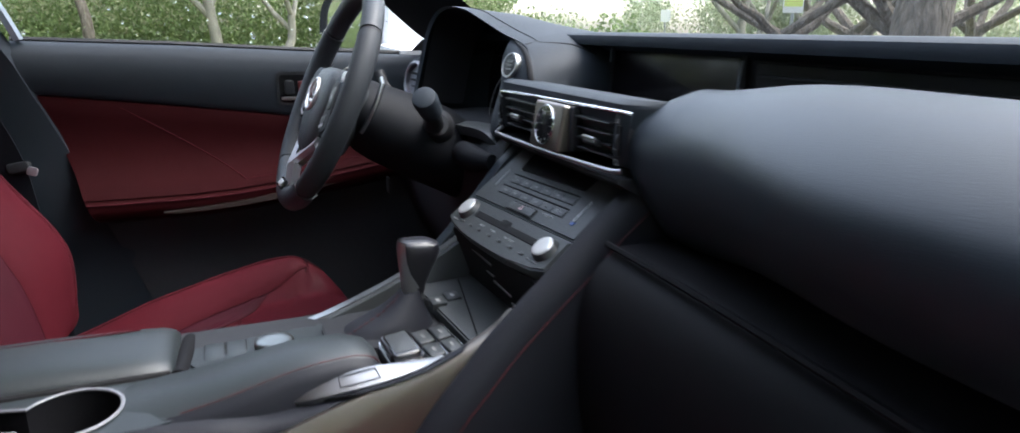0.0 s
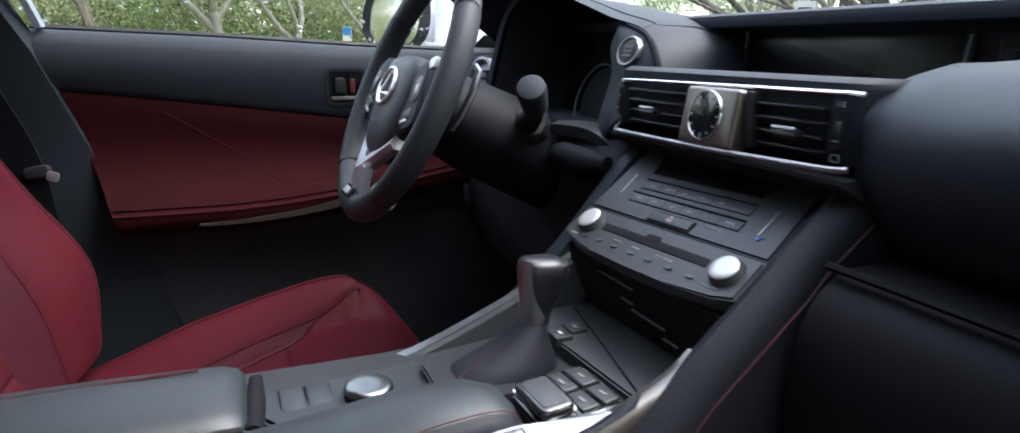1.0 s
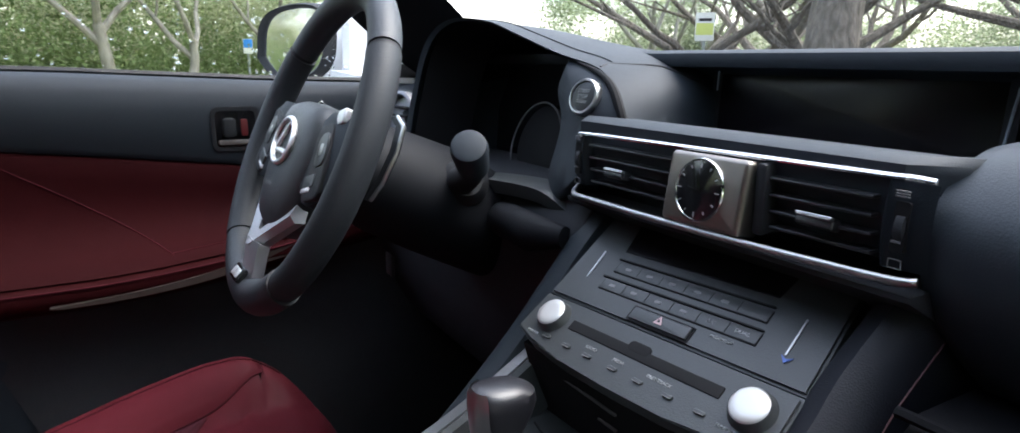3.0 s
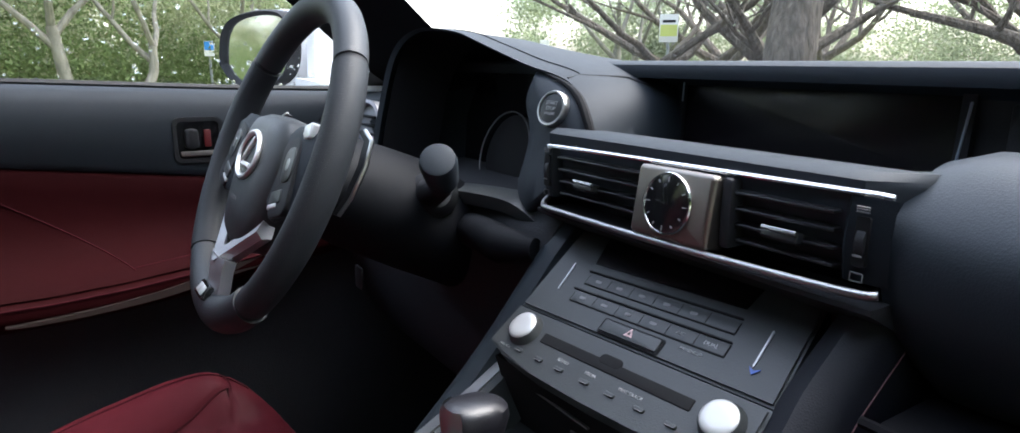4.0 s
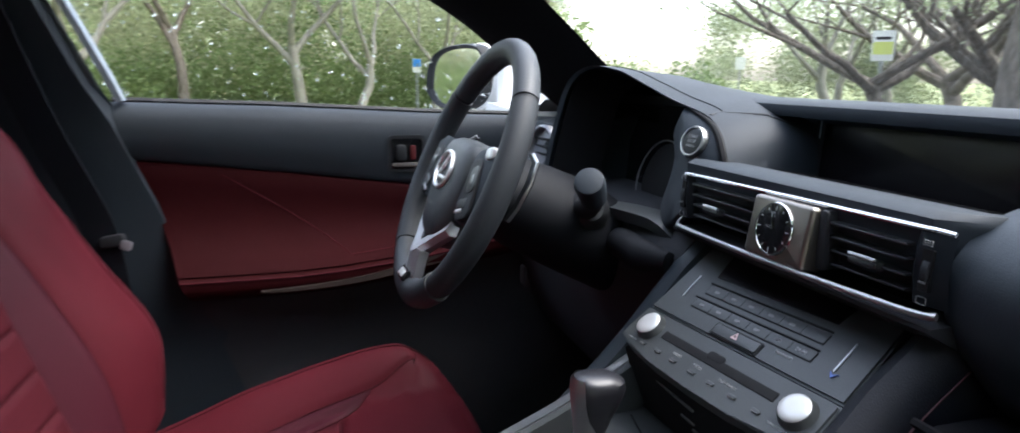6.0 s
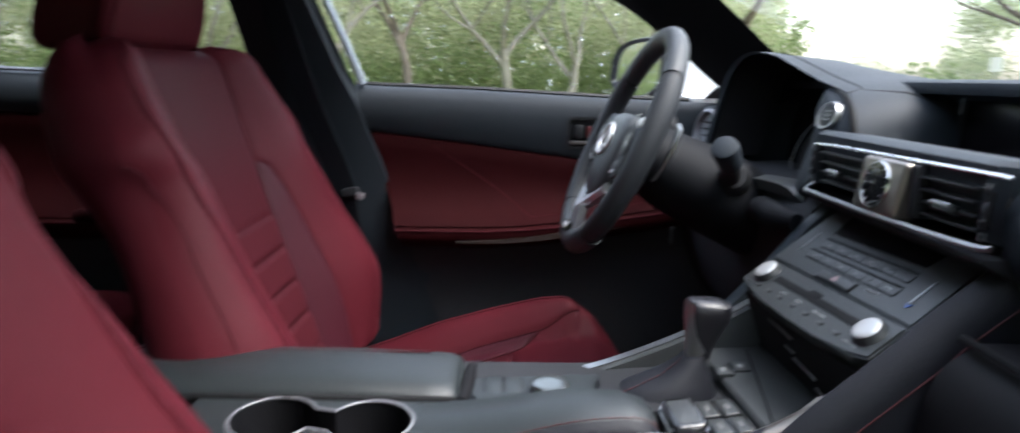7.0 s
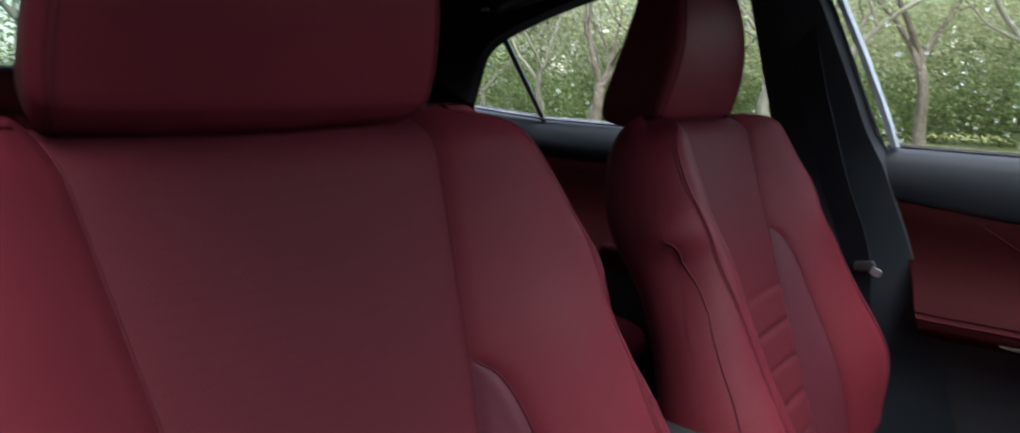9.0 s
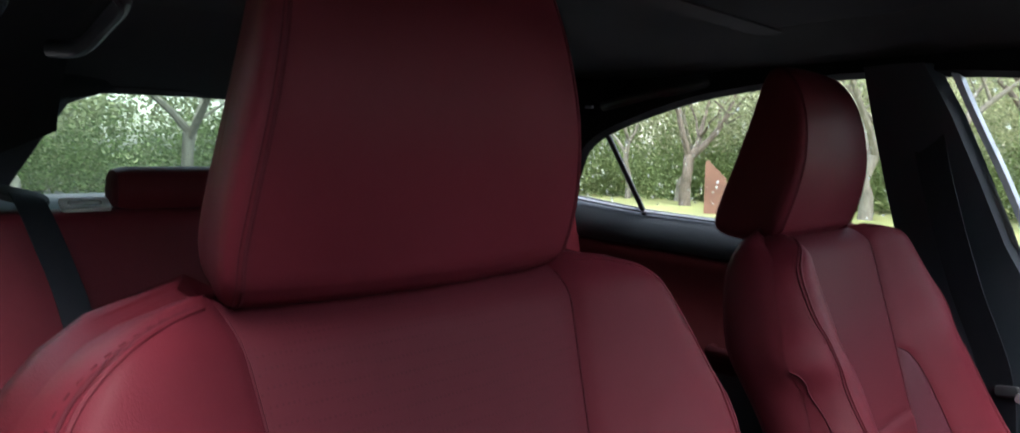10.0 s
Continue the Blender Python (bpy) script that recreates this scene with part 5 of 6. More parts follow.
def cabin_door(name, label, sg, y0, y1, cut, group):
    """A door seen from inside, from y0 (front) to y1 (rear); cut: how far the rear edge leans forward below."""
    door = thing(name, (sg * .74, (y0 + y1) / 2, .35), label, "car door", group)
    ys = np.linspace(y0, y1, 40)
    fwd = lambda y, z: y + cut * max(0, .98 - z) * ((y0 - y) / (y0 - y1)) ** 2

    def P(x, y, z):
        return Vector((sg * x, fwd(y, z), z))
    pad_rows, red_rows, arm_rows, low_rows = [], [], [], []
    for y in ys:
        s, rt, lg = line(SILL, y), line(REDTOP, y), line(LEDGE, y)
        pad_rows.append([P(.745, y, s - .004), P(.742, y, s), P(.728, y, s), P(.712, y, s - .006), P(.699, y, s - .022), P(.693, y, s - .045), P(.693, y, rt + .010), P(.698, y, rt + .002), P(.72, y, rt - .004), P(.745, y, rt)])
        red_rows.append([P(.72, y, rt + .004), P(.700, y, rt - .0005), P(.696, y, rt - .006), P(.6965, y, rt - .03)] + [P(.697 - .060 * t ** 3.2, y, rt - .03 + (lg + .012 - rt + .03) * t) for t in np.linspace(.15, 1, 9)] + [P(.630, y, lg + .004), P(.72, y, lg)])
        arm_rows.append([P(.632, y, lg + .002), P(.624, y, lg - .004), P(.622, y, lg - .016), P(.630, y, lg - .030), P(.650, y, lg - .040), P(.70, y, lg - .045), P(.70, y, lg)])
        low_rows.append([P(.66, y, lg - .036), P(.682, y, lg - .05), P(.690, y, .62), P(.685, y, .52), P(.672, y, .45), P(.670, y, .34), P(.74, y, .32), P(.74, y, lg - .03)])
    part("upper_pad", loft(pad_rows), SOFT, door, "black soft upper door pad")
    part("leather_panel", loft(red_rows), DOORRED, door, "red leather panel, darkened for shade")
    arm = part("armrest", loft(arm_rows), DOORRED, door, "red leather armrest edge, darkened for shade")
    part("seam", tube([P(.623, y, line(LEDGE, y) - .004) for y in ys], .0013, 5), SEAM, arm)
    part("lower_panel", loft(low_rows), FOOT, door)
    skin = loft([[P(.745, y, line(SILL, y) - .01), P(.80, y, line(SILL, y) - .03), P(.885, y, .78), P(.895, y, .55), P(.86, y, .28), P(.78, y, .26), P(.745, y, .34)] for y in ys])
    part("outer_skin", skin, PAINT, door, "white painted outer skin")
    part("window_seal", tube([P(.742, y, line(SILL, y) + .003) for y in ys], .005, 6), RUBBER, door)
    return door, P


driver_door, DP = cabin_door("driver_door", "black and red leather front door, closed", -1, .95, .058, .36, "doors")
def panel_x(y, z):
    """How far out the leather panel's face lies."""
    rt, lg = line(REDTOP, y), line(LEDGE, y)
    t = min(1, max(0, (rt - .03 - z) / (rt - .03 - lg - .012)))
    return .697 - .060 * t ** 3.2


part("panel_seam", tube([DP(panel_x(y, z) - .0005, y, z) for y, z in zip(np.linspace(.185, .372, 24), np.linspace(.880, .748, 24))], .0009, 6), SEAM, driver_door)
part("panel_seam", tube([DP(panel_x(y, line(LEDGE, y) + .016) - .0005, y, line(LEDGE, y) + .016) for y in np.linspace(.372, .90, 24)], .0009, 6), SEAM, driver_door)
strip = curve_points([(-.629, .265, .707), (-.629, .29, .708), (-.629, .36, .713), (-.630, .44, .724), (-.632, .52, .742), (-.636, .62, .760), (-.641, .75, .780)], 30)
part("door_strip", loft([[p + Vector((-.004, 0, 0)), p + Vector((.010, 0, -.002)), p + Vector((.010, 0, -.003 - .018 * i / 29)), p + Vector((-.004, 0, -.005 - .022 * i / 29))] for i, p in enumerate(strip)]), BROWN, driver_door, "slim light brown grip strip")
hb = part("handle_bezel", ring_plate(basis((-.6905, .505, .9075), (0, 1, 0), (1, 0, .02)), rounded(.064, .062, .010), rounded(.054, .050, .007), .008), HARD, driver_door)
part("handle_cup", plate(basis((-.6920, .505, .9075), (0, 1, 0), (1, 0, 0)), .056, .052, .007, .003, 0), GLOSS, hb)
part("door_lever", plate(basis((-.687, .505, .889), (0, 1, 0), (1, 0, .3)), .050, .008, .003, .008, .002), BROWN, hb, "silver-brown door release lever")
part("lock_knob", plate(basis((-.687, .496, .909), (0, 1, 0), (1, 0, 0)), .018, .028, .006, .008, .003), HARD, hb)
part("lock_mark", plate(basis((-.6885, .516, .909), (0, 1, 0), (1, 0, 0)), .009, .024, .002, .004, .001), REDBIT, hb)
passenger_door, PP = cabin_door("passenger_door", "black and red leather front door, standing open", 1, .95, .058, .36, "doors")
rear_door, RP = cabin_door("rear_door", "black and red leather rear door, closed", -1, -.135, -.95, .0, "doors")
rear_door_r, RQ = cabin_door("rear_door", "black and red leather rear door, closed", 1, -.135, -.95, .0, "doors")
part("door_pull", tube(curve_points([(-.66, -.20, .74), (-.60, -.22, .755), (-.585, -.30, .755), (-.60, -.42, .750), (-.66, -.45, .74)], 20), .014, 10), DOORRED, rear_door)


def side_window(name, sg, ys, parent, label):
    bm = loft([[on_side(sg, y, line(SILL, y) - .01 + (zt - line(SILL, y) + .01) * k, -.004) for k in np.linspace(0, 1, 6)] for y, zt in ys], False, False)
    w = part(name, bm, GLASS, parent, label)
    w.visible_shadow = False
    return w


tl = lambda y: line(TOPLINE, y) + .015
side_window("door_window", -1, [(y, tl(y)) for y in np.linspace(.80, -.03, 16)], driver_door, "rain-spotted door glass")
side_window("door_window", 1, [(y, tl(y)) for y in np.linspace(.80, -.03, 16)], passenger_door, "clear door glass")
side_window("door_window", -1, [(y, tl(y)) for y in np.linspace(-.12, -.69, 14)], rear_door, "rain-spotted door glass")
side_window("quarter_window", -1, [(y, tl(y)) for y in np.linspace(-.71, -.90, 6)], rear_door, "small rear quarter glass")
side_window("door_window", 1, [(y, tl(y)) for y in np.linspace(-.12, -.90, 14)], rear_door_r, "rain-spotted door glass")
part("window_bar", tube([on_side(-1, -.690, 1.012), on_side(-1, -.712, 1.10), on_side(-1, -.738, 1.205)], .010, 8, flat=.6), RUBBER, rear_door, "black upright window divider")
part("window_seal", tube([on_side(-1, y, line(SILL, y) + .004, .004) for y in np.linspace(-.135, -.90, 24)], .0045, 6), GREYTRIM, rear_door)
fr = [on_side(-1, y, z, .004) for y, z in ((.068, .992), (.055, 1.04), (.022, 1.14), (-.008, 1.22), (-.03, 1.285))]
part("window_frame", loft([[p + Vector((.018, .003, 0)), p + Vector((.015, .011, .002)), p + Vector((.002, .014, .003)), p + Vector((-.008, .000, 0))] for p in curve_points(fr, 16)]), GREYTRIM, driver_door, "grey metal rear window frame")
part("window_frame", tube([p + Vector((.012, -.024, 0)) for p in fr], .014, 10), RUBBER, driver_door)
sail = slab([on_side(-1, y, z, .002) for y, z in ((.95, .962), (.735, .966), (.765, .998), (.85, .985))], (1, 0, .4), .012)
part("sail_panel", sail, HARD, driver_door)

# ---- door mirror ----
mirror = thing("door_mirror", (-.90, .72, .95), "white door mirror with black bezel, wet with rain", "door mirror")
mm = basis((-.990, .655, 1.035), (.86, .46, 0), (.46, -.88, .02))
mo = [(-.095, -.03), (-.088, .02), (-.065, .05), (-.02, .064), (.04, .068), (.085, .058), (.098, .02), (.092, -.03), (.06, -.060), (.0, -.072), (-.06, -.062)]
mloop = [(p.x, p.y) for p in curve_points([(x, y, 0) for x, y in mo + mo[:1]], 45)[:-1]]
part("bezel", loft([[mm @ Vector((x * k, y * k, d)) for x, y in mloop] for k, d in ((.86, -.004), (.90, .004), (.96, .008), (1.0, .002), (1.02, -.02))], True, False), HARD, mirror)
part("mirror_glass", slab([mm @ Vector((x * .87, y * .87, -.003)) for x, y in mloop], mm.to_3x3() @ Vector((0, 0, 1)), .004), MIRROR, mirror, "reflecting mirror glass")
part("housing", loft([[mm @ Vector((x * k + ox, y * k, d)) for x, y in mloop] for k, d, ox in ((1.02, -.018, 0), (1.06, -.04, .004), (1.04, -.075, .010), (.92, -.105, .016), (.6, -.125, .02), (.2, -.13, .02))]), PAINT, mirror, "white painted shell")
part("mount", loft([[Vector((-.73, y, z)) for y, z in ((.72, .94), (.84, .94), (.84, .975), (.72, .975))], [Vector((-.90, y, z)) for y, z in ((.70, .95), (.79, .95), (.79, .985), (.70, .985))]]), PAINT, mirror)
cheek = part("inner_cheek", loft([[Vector((-.885, y, z)) for y, z in ((.73, .95), (.86, .95), (.83, 1.06), (.77, 1.085), (.735, 1.07))], [Vector((-.90, y, z)) for y, z in ((.72, .94), (.87, .94), (.84, 1.07), (.77, 1.095), (.725, 1.08))]]), PAINT, mirror)

# ---- rear bench ----
bench = thing("rear_bench", (0, -.75, .35), "dark red leather rear bench with headrests", "rear seat")
sec_b = curve2([(-.72, .50), (-.79, .62), (-.85, .80), (-.885, .96), (-.900, 1.030), (-.93, 1.050), (-.985, 1.046)], 30) + [(-1.0, .55), (-.9, .48)]
for x0, x1 in ((-.60, -.225), (-.22, .22), (.225, .60)):
    part("back_cushion", loft([[Vector((x, y + d * (1 if y > -.95 else 0), z)) for y, z in sec_b] for x, d in ((x0, -.018), (x0 + .012, -.004), (x0 + .05, .0), ((x0 + x1) / 2, .004), (x1 - .05, .0), (x1 - .012, -.004), (x1, -.018))]), REDSIDE, bench)
for sg in (-1, 1):
    part("side_cushion", loft([[Vector((sg * x, y, z)) for y, z in sec_b] for x in (.603, .70)]), REDSIDE, bench)
    hp = curve_points([(0, *p) for p in ((-.915, 1.048), (-.905, 1.075), (-.915, 1.106), (-.955, 1.116), (-1.00, 1.100), (-1.01, 1.06), (-.96, 1.046), (-.915, 1.048))], 29)[:-1]
    c2 = Vector((0, -.95, 1.078))
    part("rear_headrest", loft([[Vector((sg * x, 0, 0)) + c2 + (p - c2) * k for p in hp] for x, k in ((.125, .5), (.128, .85), (.137, .97), (.24, 1.0), (.350, .97), (.364, .85), (.368, .5))]), REDSIDE, bench, "low leather rear headrest")
    anchor = part("anchor_bezel", ring_plate(basis((sg * .408, -.922, 1.0600), (1, 0, 0), (0, .45, 1)), rounded(.066, .036, .006), rounded(.046, .014, .004), .006), PRINT, bench, "pale grey slotted bezel")
part("seat_base", along_x(curve2([(-.385, .40), (-.358, .505), (-.331, .555), (-.357, .592), (-.42, .600), (-.55, .588), (-.74, .55)], 28) + [(-.74, .33), (-.38, .33)], -.62, .62), REDSIDE, bench)


# ---- seat belts ----
def ribbon(pts, wdir, half, t=.0012):
    w = Vector(wdir).normalized() * half
    pts = curve_points(pts, 30)
    rings = []
    for i, p in enumerate(pts):
        d = (pts[min(i + 1, 29)] - pts[max(i - 1, 0)]).normalized()
        n = d.cross(w).normalized() * t
        rings.append([p - w + n, p + w + n, p + w - n, p - w - n])
    return loft(rings)


belt = thing("seat_belt", (-.64, .05, .5), "black seat belt hanging on the centre pillar", "seat belt", "seat belts")
part("webbing", ribbon([(-.580, -.060, 1.205), (-.600, -.040, 1.10), (-.625, .000, .95), (-.638, .045, .82), (-.640, .060, .70), (-.650, .075, .48)], (.1, 1, .15), .023), WEB, belt)
part("belt_guide", plate(basis((-.588, -.062, 1.205), (.1, 1, .1), (1, 0, .5)), .062, .030, .012, .012, .003), HARD, belt)
part("belt_tongue", plate(basis((-.628, .064, .796), (.2, 1, .2), (1, -.2, .2)), .034, .018, .006, .010, .003), HARD, belt)
part("tongue_metal", plate(basis((-.622, .084, .790), (.2, 1, -.3), (1, -.2, .2)), .016, .014, .004, .003, .0008), EDGE, belt)
belt3 = thing("seat_belt", (.64, .05, .5), "black seat belt on the passenger side centre pillar", "seat belt", "seat belts")
part("webbing", ribbon([(.600, -.080, 1.205), (.650, -.075, 1.10), (.695, -.070, 1.0), (.700, -.065, .85), (.702, -.060, .62), (.704, -.05, .45)], (.1, -1, .15), .023), WEB, belt3)
part("belt_guide", plate(basis((.606, -.080, 1.205), (.1, -1, .2), (-1, 0, -.5)), .062, .030, .012, .012, .003), HARD, belt3)
belt2 = thing("seat_belt", (.46, -.92, .6), "grey-black rear seat belt over the bench", "seat belt", "seat belts")
part("webbing", ribbon([(.480, -.972, 1.070), (.478, -.925, 1.066), (.462, -.868, 1.000), (.440, -.832, .905), (.42, -.78, .74), (.41, -.75, .60)], (1, 0, .25), .0215), WEB, belt2)
part("belt_guide", plate(basis((.480, -.950, 1.074), (1, 0, .35), (-.3, .5, 1)), .066, .034, .014, .010, .003), HARD, belt2)

# ---- rain on the glass ----
def drops(name, n, place, lo, hi, seed, parent):
    rnd = random.Random(seed)
    bm = bmesh.new()
    for _ in range(n):
        p, nrm = place(rnd.random(), rnd.random())
        r = lo + (hi - lo) * rnd.random() ** 2.5
        m = basis(p, (0, .3, 1), nrm) @ Matrix.Diagonal((r * (1 + .5 * rnd.random()), r, r * .45, 1))
        bmesh.ops.create_icosphere(bm, subdivisions=1, radius=1.0, matrix=m)
    ob = part(name, bm, DROP, parent)
    ob.visible_shadow = False
    return tagged(ob, kind="stuff")


gx = Vector((-1, 0, -.45))
drops("raindrops", 420, lambda a, b: (lambda y: (on_side(-1, y, line(SILL, y) + (tl(y) - line(SILL, y)) * b, -.007), gx))(.80 - .82 * a), .0010, .0034, 3, driver_door)
drops("raindrops", 420, lambda a, b: (lambda y: (on_side(-1, y, line(SILL, y) + (tl(y) - line(SILL, y)) * b, -.007), gx))(-.12 - .76 * a), .0010, .0034, 4, rear_door)
drops("raindrops", 300, lambda a, b: (Vector(((a - .5) * (1.0 - .18 * b), -1.48 + .40 * b, 1.040 + .206 * b + .004)), Vector((0, -.5, .87))), .0009, .0024, 5, body)
drops("raindrops", 28, lambda a, b: (mm @ Vector(((a - .5) * .16, (b - .5) * .11, .0)), mm.to_3x3() @ Vector((0, 0, 1))), .0008, .002, 6, mirror)

# ---- outside ----
def ground_sheet(name, mat, x0, x1, y0, y1, z, n, amp, label, category):
    bm = sheet(lambda a, b: Vector((x0 + (x1 - x0) * a, y0 + (y1 - y0) * b, z + amp * noise.noise(Vector((a * 9, b * 9, z))))), n, n)
    return setting(name, bm, mat, label, category)


ground_sheet("ground", GRASS, -400, 400, -400, 400, -.06, 60, .04, "yellow-green short lawn reaching the woods", "lawn")
road = bmesh.new()
box(-9.0, 7.0, -60, 60, -.5, .0, 0, bm=road)
setting("road", road, ASPHALT, "grey worn asphalt of a parking area", "road")
kerb_rnd = random.Random(2)
kerb_me = mesh_of(box(-.08, .08, -.74, .74, -.1, .12, .02), "kerb_stone", KERB)
kerb = tagged(new("kerb"), "pale concrete kerb between asphalt and lawn", "kerb", kind="structure")
for k in range(40):
    o = new("kerb_stone", kerb_me)
    o.parent = kerb
    o.matrix_basis = pose(-9.1, -30 + 1.5 * k, kerb_rnd.uniform(-.01, .01), 0, 0, kerb_rnd.uniform(-.4, .4))


def leaf_mesh(name, clumps, count, size, seed, mat):
    """Many small bent leaf blades scattered through clumps (centre, radii)."""
    g = np.random.default_rng(seed)
    w = np.array([c[1][0] * c[1][1] * c[1][2] for c in clumps])
    idx = g.choice(len(clumps), count, p=w / w.sum())
    cen = np.array([c[0] for c in clumps])[idx]
    rad = np.array([c[1] for c in clumps])[idx]
    d = g.normal(size=(count, 3))
    d /= np.linalg.norm(d, axis=1)[:, None]
    p = cen + d * rad * (g.random((count, 1)) ** .45)
    a = g.normal(size=(count, 3))
    a /= np.linalg.norm(a, axis=1)[:, None]
    b = np.cross(a, g.normal(size=(count, 3)))
    b /= np.linalg.norm(b, axis=1)[:, None]
    s = size * (.5 + g.random((count, 1)))
    v = np.stack([p - a * s, p + b * s * .45, p + a * s, p - b * s * .45], 1).reshape(-1, 3)
    f = np.arange(count * 4).reshape(-1, 4)
    me = bpy.data.meshes.new(name)
    me.from_pydata(v.tolist(), [], f.tolist())
    me.materials.append(mat)
    return me


def limb(bm, p, d, length, r, rnd, depth, tips):
    pts, rs, q, dd = [Vector(p)], [r], Vector(p), Vector(d).normalized()
    for k in range(5):
        dd = (dd + Vector((rnd.uniform(-.28, .28), rnd.uniform(-.28, .28), rnd.uniform(-.10, .22)))).normalized()
        q = q + dd * length / 5
        pts.append(q.copy())
        rs.append(r * (1 - .13 * (k + 1)))
    tube(pts, rs, 8 if depth < 2 else 5, bm)
    tips.append(q.copy())
    if depth < 3:
        for k in range(3 if depth < 2 else 2):
            i = rnd.randint(2, 5)
            a = rnd.uniform(0, 6.28)
            limb(bm, pts[i], dd * .8 + Vector((math.cos(a), math.sin(a), rnd.uniform(-.1, .5))) * .9, length * rnd.uniform(.5, .75), rs[i] * .62, rnd, depth + 1, tips)


def tree(at, height, r, lean, seed, bark, leafmat, leaves, size, spread, label, group, forks=3, fork=.42):
    rnd = random.Random(seed)
    ob = thing("tree", at, label, "tree", group)
    bm, tips = bmesh.new(), []
    base = Vector(at)
    top = base + Vector((lean[0], lean[1], height * fork))
    pts = curve_points([base - Vector((0, 0, .2)), base + Vector((lean[0] * .15 + rnd.uniform(-.05, .05), lean[1] * .2, height * fork * .3)), base.lerp(top, .6) + Vector((rnd.uniform(-.12, .12), rnd.uniform(-.12, .12), 0)), top], 10)
    tube(pts, [r * (1.35 - .06 * k if k == 0 else 1.12 - .035 * k) for k in range(10)], 12, bm)
    for k in range(forks):
        a = 6.28 * k / forks + rnd.uniform(-.5, .5)
        limb(bm, pts[-1 - (k % 3)], Vector((math.cos(a) * spread, math.sin(a) * spread, 1.0)), height * .38, r * .62, rnd, 0, tips)
    part("trunk", bm, bark, ob)
    cl = [((t.x, t.y, t.z), (rnd.uniform(.5, 1.0), rnd.uniform(.5, 1.0), rnd.uniform(.35, .7))) for t in tips]
    me = leaf_mesh("crown", cl, leaves, size, seed, leafmat)
    crown = new("crown", me)
    crown.parent = ob
    crown.matrix_parent_inverse = world_of(ob).inverted()
    return ob


# large oaks ahead of the car
OAK = "spreading oak with low crooked limbs"
tree((-4.9, 7.75, 0), 9.0, .30, (-.1, .1), 11, BARK, LEAFPALE, 9000, .045, 1.2, "large oak with thick furrowed grey trunk", "oaks", 4)
for at, h, r, lean, seed, n in (((-6.9, 9.9, 0), 7.0, .19, (.2, .1), 12, 6), ((-7.7, 8.6, 0), 7.0, .13, (-.3, .1), 13, 5), ((-9.6, 12.2, 0), 7.5, .17, (-.3, .2), 17, 6), ((-4.0, 13.0, 0), 8.0, .20, (.3, .1), 14, 6),
                                ((-1.6, 12.6, 0), 8.0, .17, (.3, .0), 15, 6), ((-5.6, 16.5, 0), 8.0, .2, (.3, .0), 18, 6), ((-2.6, 17.5, 0), 8.0, .2, (-.3, .0), 19, 6), ((-12.0, 18.5, 0), 8.0, .2, (.4, .3), 16, 6)):
    tree(at, h, r, lean, seed, BARK, LEAFPALE, 2600, .05, 1.9, OAK, "oaks", n, .14)
# slim pale trunks at the wood's edge
edge_rnd = random.Random(21)
for k in range(20):
    y = -16 + 1.75 * k + edge_rnd.uniform(-.6, .6)
    x = -15.4 + edge_rnd.uniform(-1.0, 1.0)
    if 52 < math.degrees(math.atan2(-x, y)) < 68:
        continue
    tree((x, y, 0), edge_rnd.uniform(6.5, 8.5), edge_rnd.uniform(.09, .15), (edge_rnd.uniform(-.25, .25), edge_rnd.uniform(-.3, .3)), 100 + k, PALEBARK if k % 4 else BARK, LEAFPALE, 2400, .055, .75, "slim pale-barked forked tree at the wood's edge", "wood edge trees", 3, edge_rnd.uniform(.15, .26))
for k in range(9):
    x = -9 + 2.6 * k + edge_rnd.uniform(-.8, .8)
    tree((x, -13.5 + edge_rnd.uniform(-1.5, 1.0), 0), edge_rnd.uniform(6, 9), edge_rnd.uniform(.08, .14), (edge_rnd.uniform(-.4, .4), edge_rnd.uniform(-.4, .4)), 200 + k, PALEBARK, LEAFPALE, 2400, .055, .8, "slim pale-barked tree behind the car", "wood edge trees", 3, .24)


def woods(name, path, count, size, seed, mat, label, z0, z1, depth, clump_count=260):
    """A belt of undergrowth and far leaves along a line."""
    g = np.random.default_rng(seed)
    path = [Vector(p) for p in path]
    clumps = []
    for _ in range(clump_count):
        f = g.random() * (len(path) - 1)
        i = int(f)
        p = path[i].lerp(path[min(i + 1, len(path) - 1)], f - i)
        r = g.uniform(.5, 1.5)
        c = (p.x + g.normal() * depth, p.y + g.normal() * depth, g.uniform(z0, z1))
        # a clearing ahead of the car's left side, open to the sky
        if 56 < math.degrees(math.atan2(-c[0], c[1])) < 68 and c[2] + r * .6 > 1.7:
            continue
        clumps.append((c, (r, r, r * .75)))
    ob = new(name, leaf_mesh(name, clumps, count, size, seed, mat))
    return tagged(ob, label, "woodland", kind="stuff")


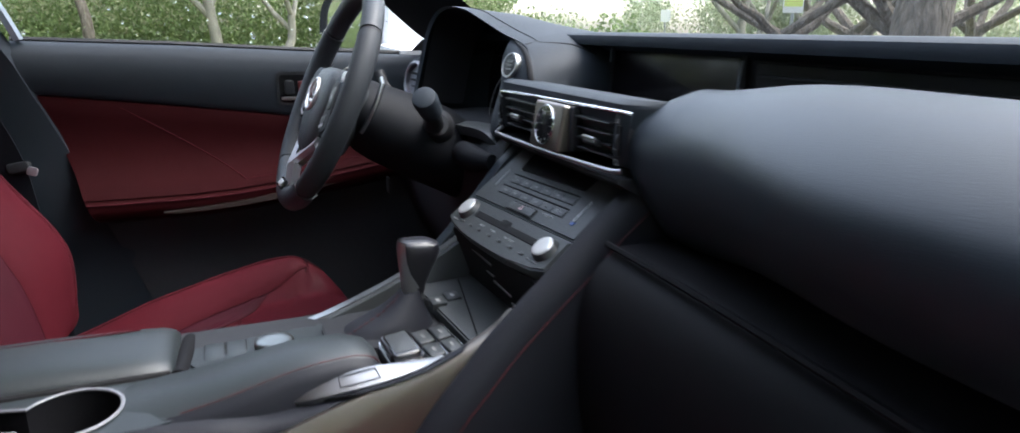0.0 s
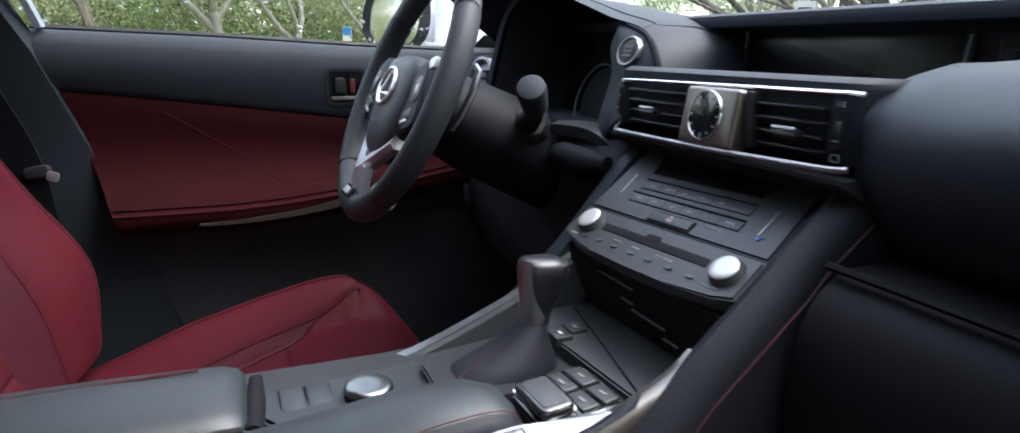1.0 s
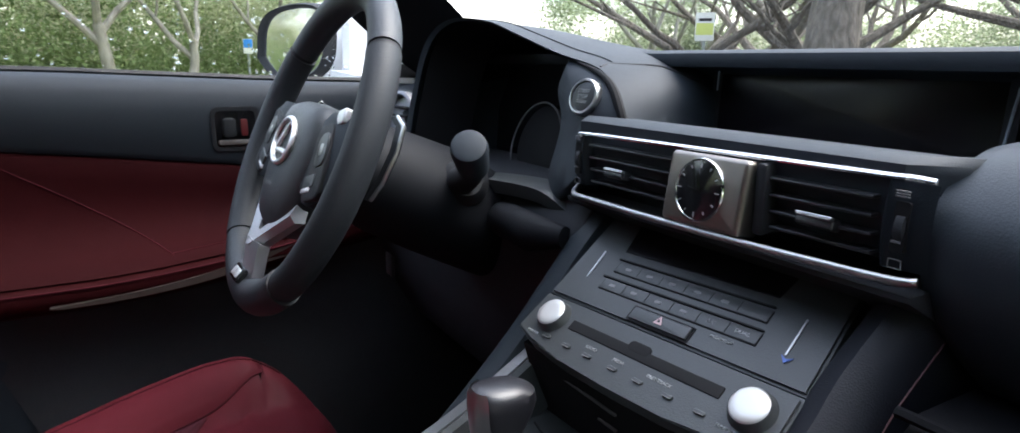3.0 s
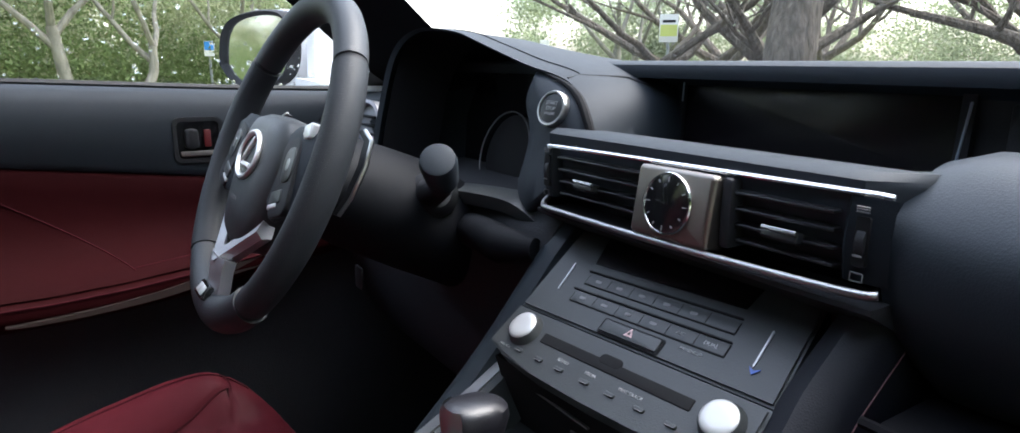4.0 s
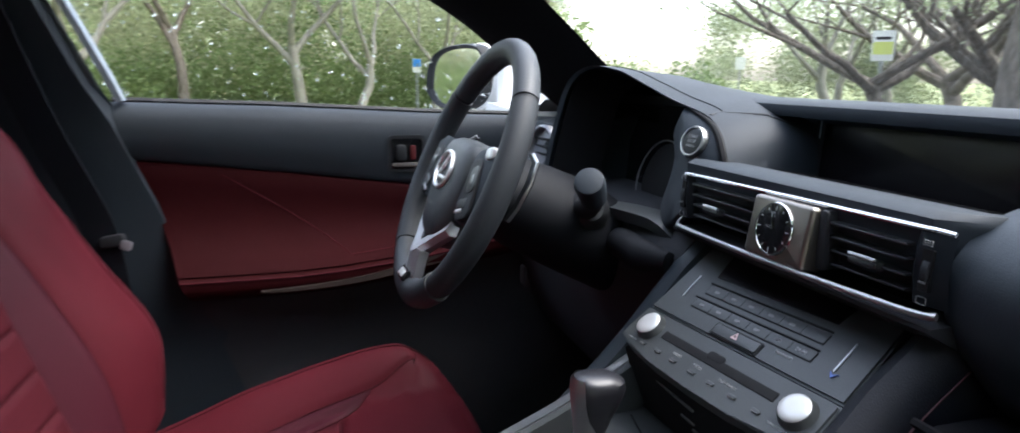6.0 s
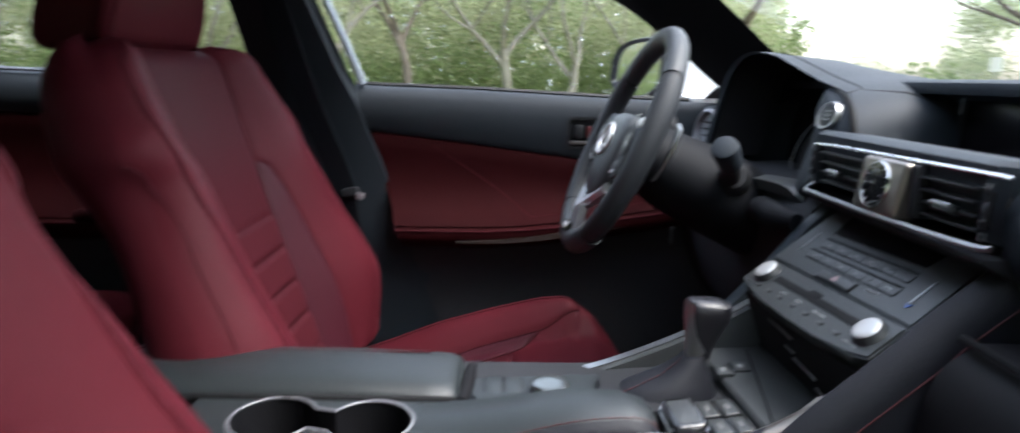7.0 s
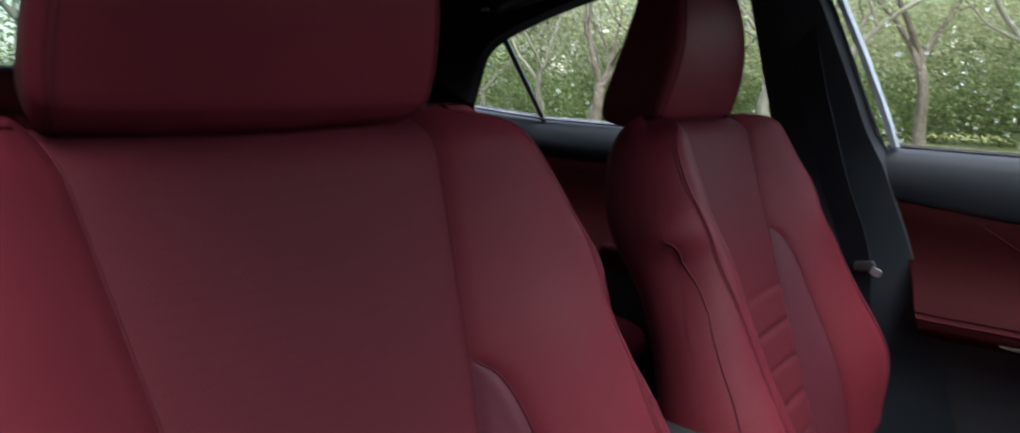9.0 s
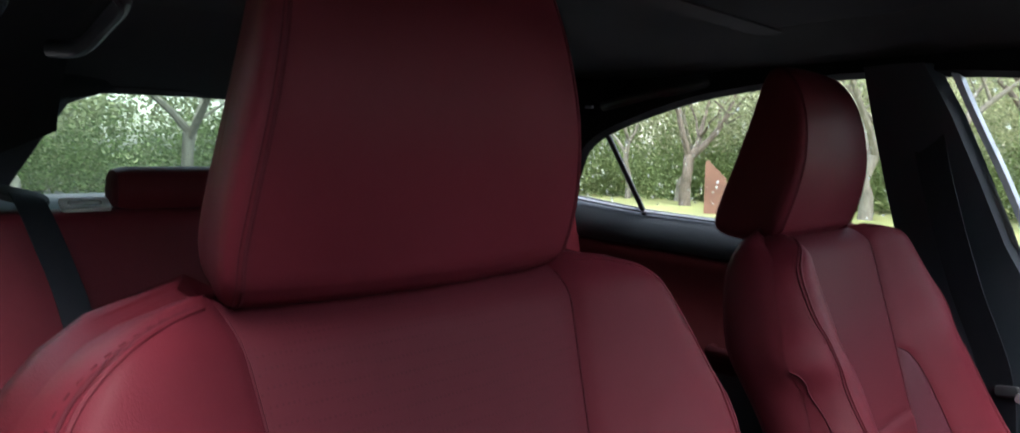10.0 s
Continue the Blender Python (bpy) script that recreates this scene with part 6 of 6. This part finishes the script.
woods("undergrowth", [(-18, 9, 0), (-18, 0, 0), (-18, -8, 0), (-17, -14, 0), (-14, -20, 0)], 120000, .05, 5, LEAF, "dense green undergrowth at the wood's edge", .0, 1.3, .8, 300)
woods("leafy_branches", [(-17.5, 9, 0), (-17.5, -12, 0)], 60000, .045, 25, LEAFMID, "pale olive leaves of the wood's edge trees", 1.2, 3.6, .8, 240)
woods("far_woods", [(-25, 12, 0), (-24, 0, 0), (-24, -12, 0), (-20, -28, 0)], 90000, .11, 6, LEAF, "far green woods behind the lawn", .0, 2.8, 1.5, 300)
woods("far_crowns", [(-26, 12, 0), (-25, 0, 0), (-25, -12, 0), (-21, -28, 0)], 80000, .10, 26, LEAFMID, "olive tree crowns of the far woods", 2.6, 5.0, 1.2, 220)
woods("pale_thicket", [(18, 28, 0), (2, 29, 0), (-14, 28, 0), (-24, 17, 0), (-27, 6, 0)], 230000, .06, 7, LEAFPALE, "pale grey-green thicket of oak branches", .1, 4.2, 2.2, 420)
# these right-hand trees are out of view, added to dim light from the passenger side
woods("right_woods", [(8.5, -26, 0), (7.2, -10, 0), (7.2, 8, 0), (8.5, 26, 0)], 170000, .11, 9, LEAF, "unseen green woods added on the right to hold back side light", .0, 8.0, .7, 480)
woods("rear_woods", [(-16, -16, 0), (-8, -17, 0), (6, -17, 0), (20, -16, 0)], 110000, .05, 8, LEAF, "dense green woods behind the car", .0, 1.7, 1.0, 300)
woods("rear_thicket", [(-20, -21, 0), (-8, -22, 0), (6, -22, 0), (20, -21, 0)], 200000, .075, 18, LEAFMID, "tall olive-green woods behind the car", .0, 6.5, 1.5, 560)


def sign(name, at, turn, w, h, zc, label, faces):
    ob = thing(name, at, label, "sign")
    m = basis((at[0], at[1], zc), (math.cos(turn), math.sin(turn), 0), (math.sin(turn), -math.cos(turn), 0))
    part("post", tube([(at[0], at[1], -.05), (at[0], at[1], zc + h * .45)], .03, 8), POST, ob)
    pl = part("panel", plate(m @ pose(0, 0, .035), w, h, .02, .006, .001), SIGNWHITE, ob)
    for mat, fx, fy, fw, fh in faces:
        part("band", plate(m @ pose(fx * w, fy * h, .039), fw * w, fh * h, .01, .003, 0), mat, pl)
    return ob


sign("parking_sign", (-9.0, 9.85, 0), radians(45), .34, .50, 1.62, "white sign with yellow-green band on a steel post", ((SIGNYELLOW, 0, -.08, .9, .42), (HARD, 0, .25, .7, .10)))
sign("accessible_parking_sign", (-16.5, 3.08, 0), radians(80), .21, .33, 1.27, "blue and white parking sign on a steel post", ((SIGNBLUE, 0, .18, .92, .58),))
sign("accessible_parking_sign", (-19.5, 14.5, 0), radians(60), .32, .40, 1.55, "white square sign far off on a post", ((SIGNWHITE, 0, 0, .9, .9),))
panel = thing("rusty_panel", (-13.15, -7.20, 0), "rust-brown steel panel standing on the lawn", "sculpture")
pm = basis((-13.15, -7.20, .0), (-.5, .86, 0), (.86, .5, 0))
part("tall_plate", slab([pm @ Vector(p) for p in ((-.6, -.1, 0), (-.15, -.1, 0), (-.15, .75, 0), (-.55, 1.15, 0), (-.6, 1.12, 0))], (.86, .5, 0), .05), RUST, panel)
part("low_plate", slab([pm @ Vector(p) for p in ((-.15, -.1, 0), (.9, -.1, 0), (.9, .66, 0), (-.15, .66, 0))], (.86, .5, 0), .05), RUST, panel)

# ---- the passenger door stands open, turned about its front hinge ----
hinge = Vector((.80, .95, 0))
passenger_door.matrix_basis = Matrix.Translation(hinge) @ Matrix.Rotation(radians(64), 4, "Z") @ Matrix.Translation(-hinge) @ passenger_door.matrix_basis
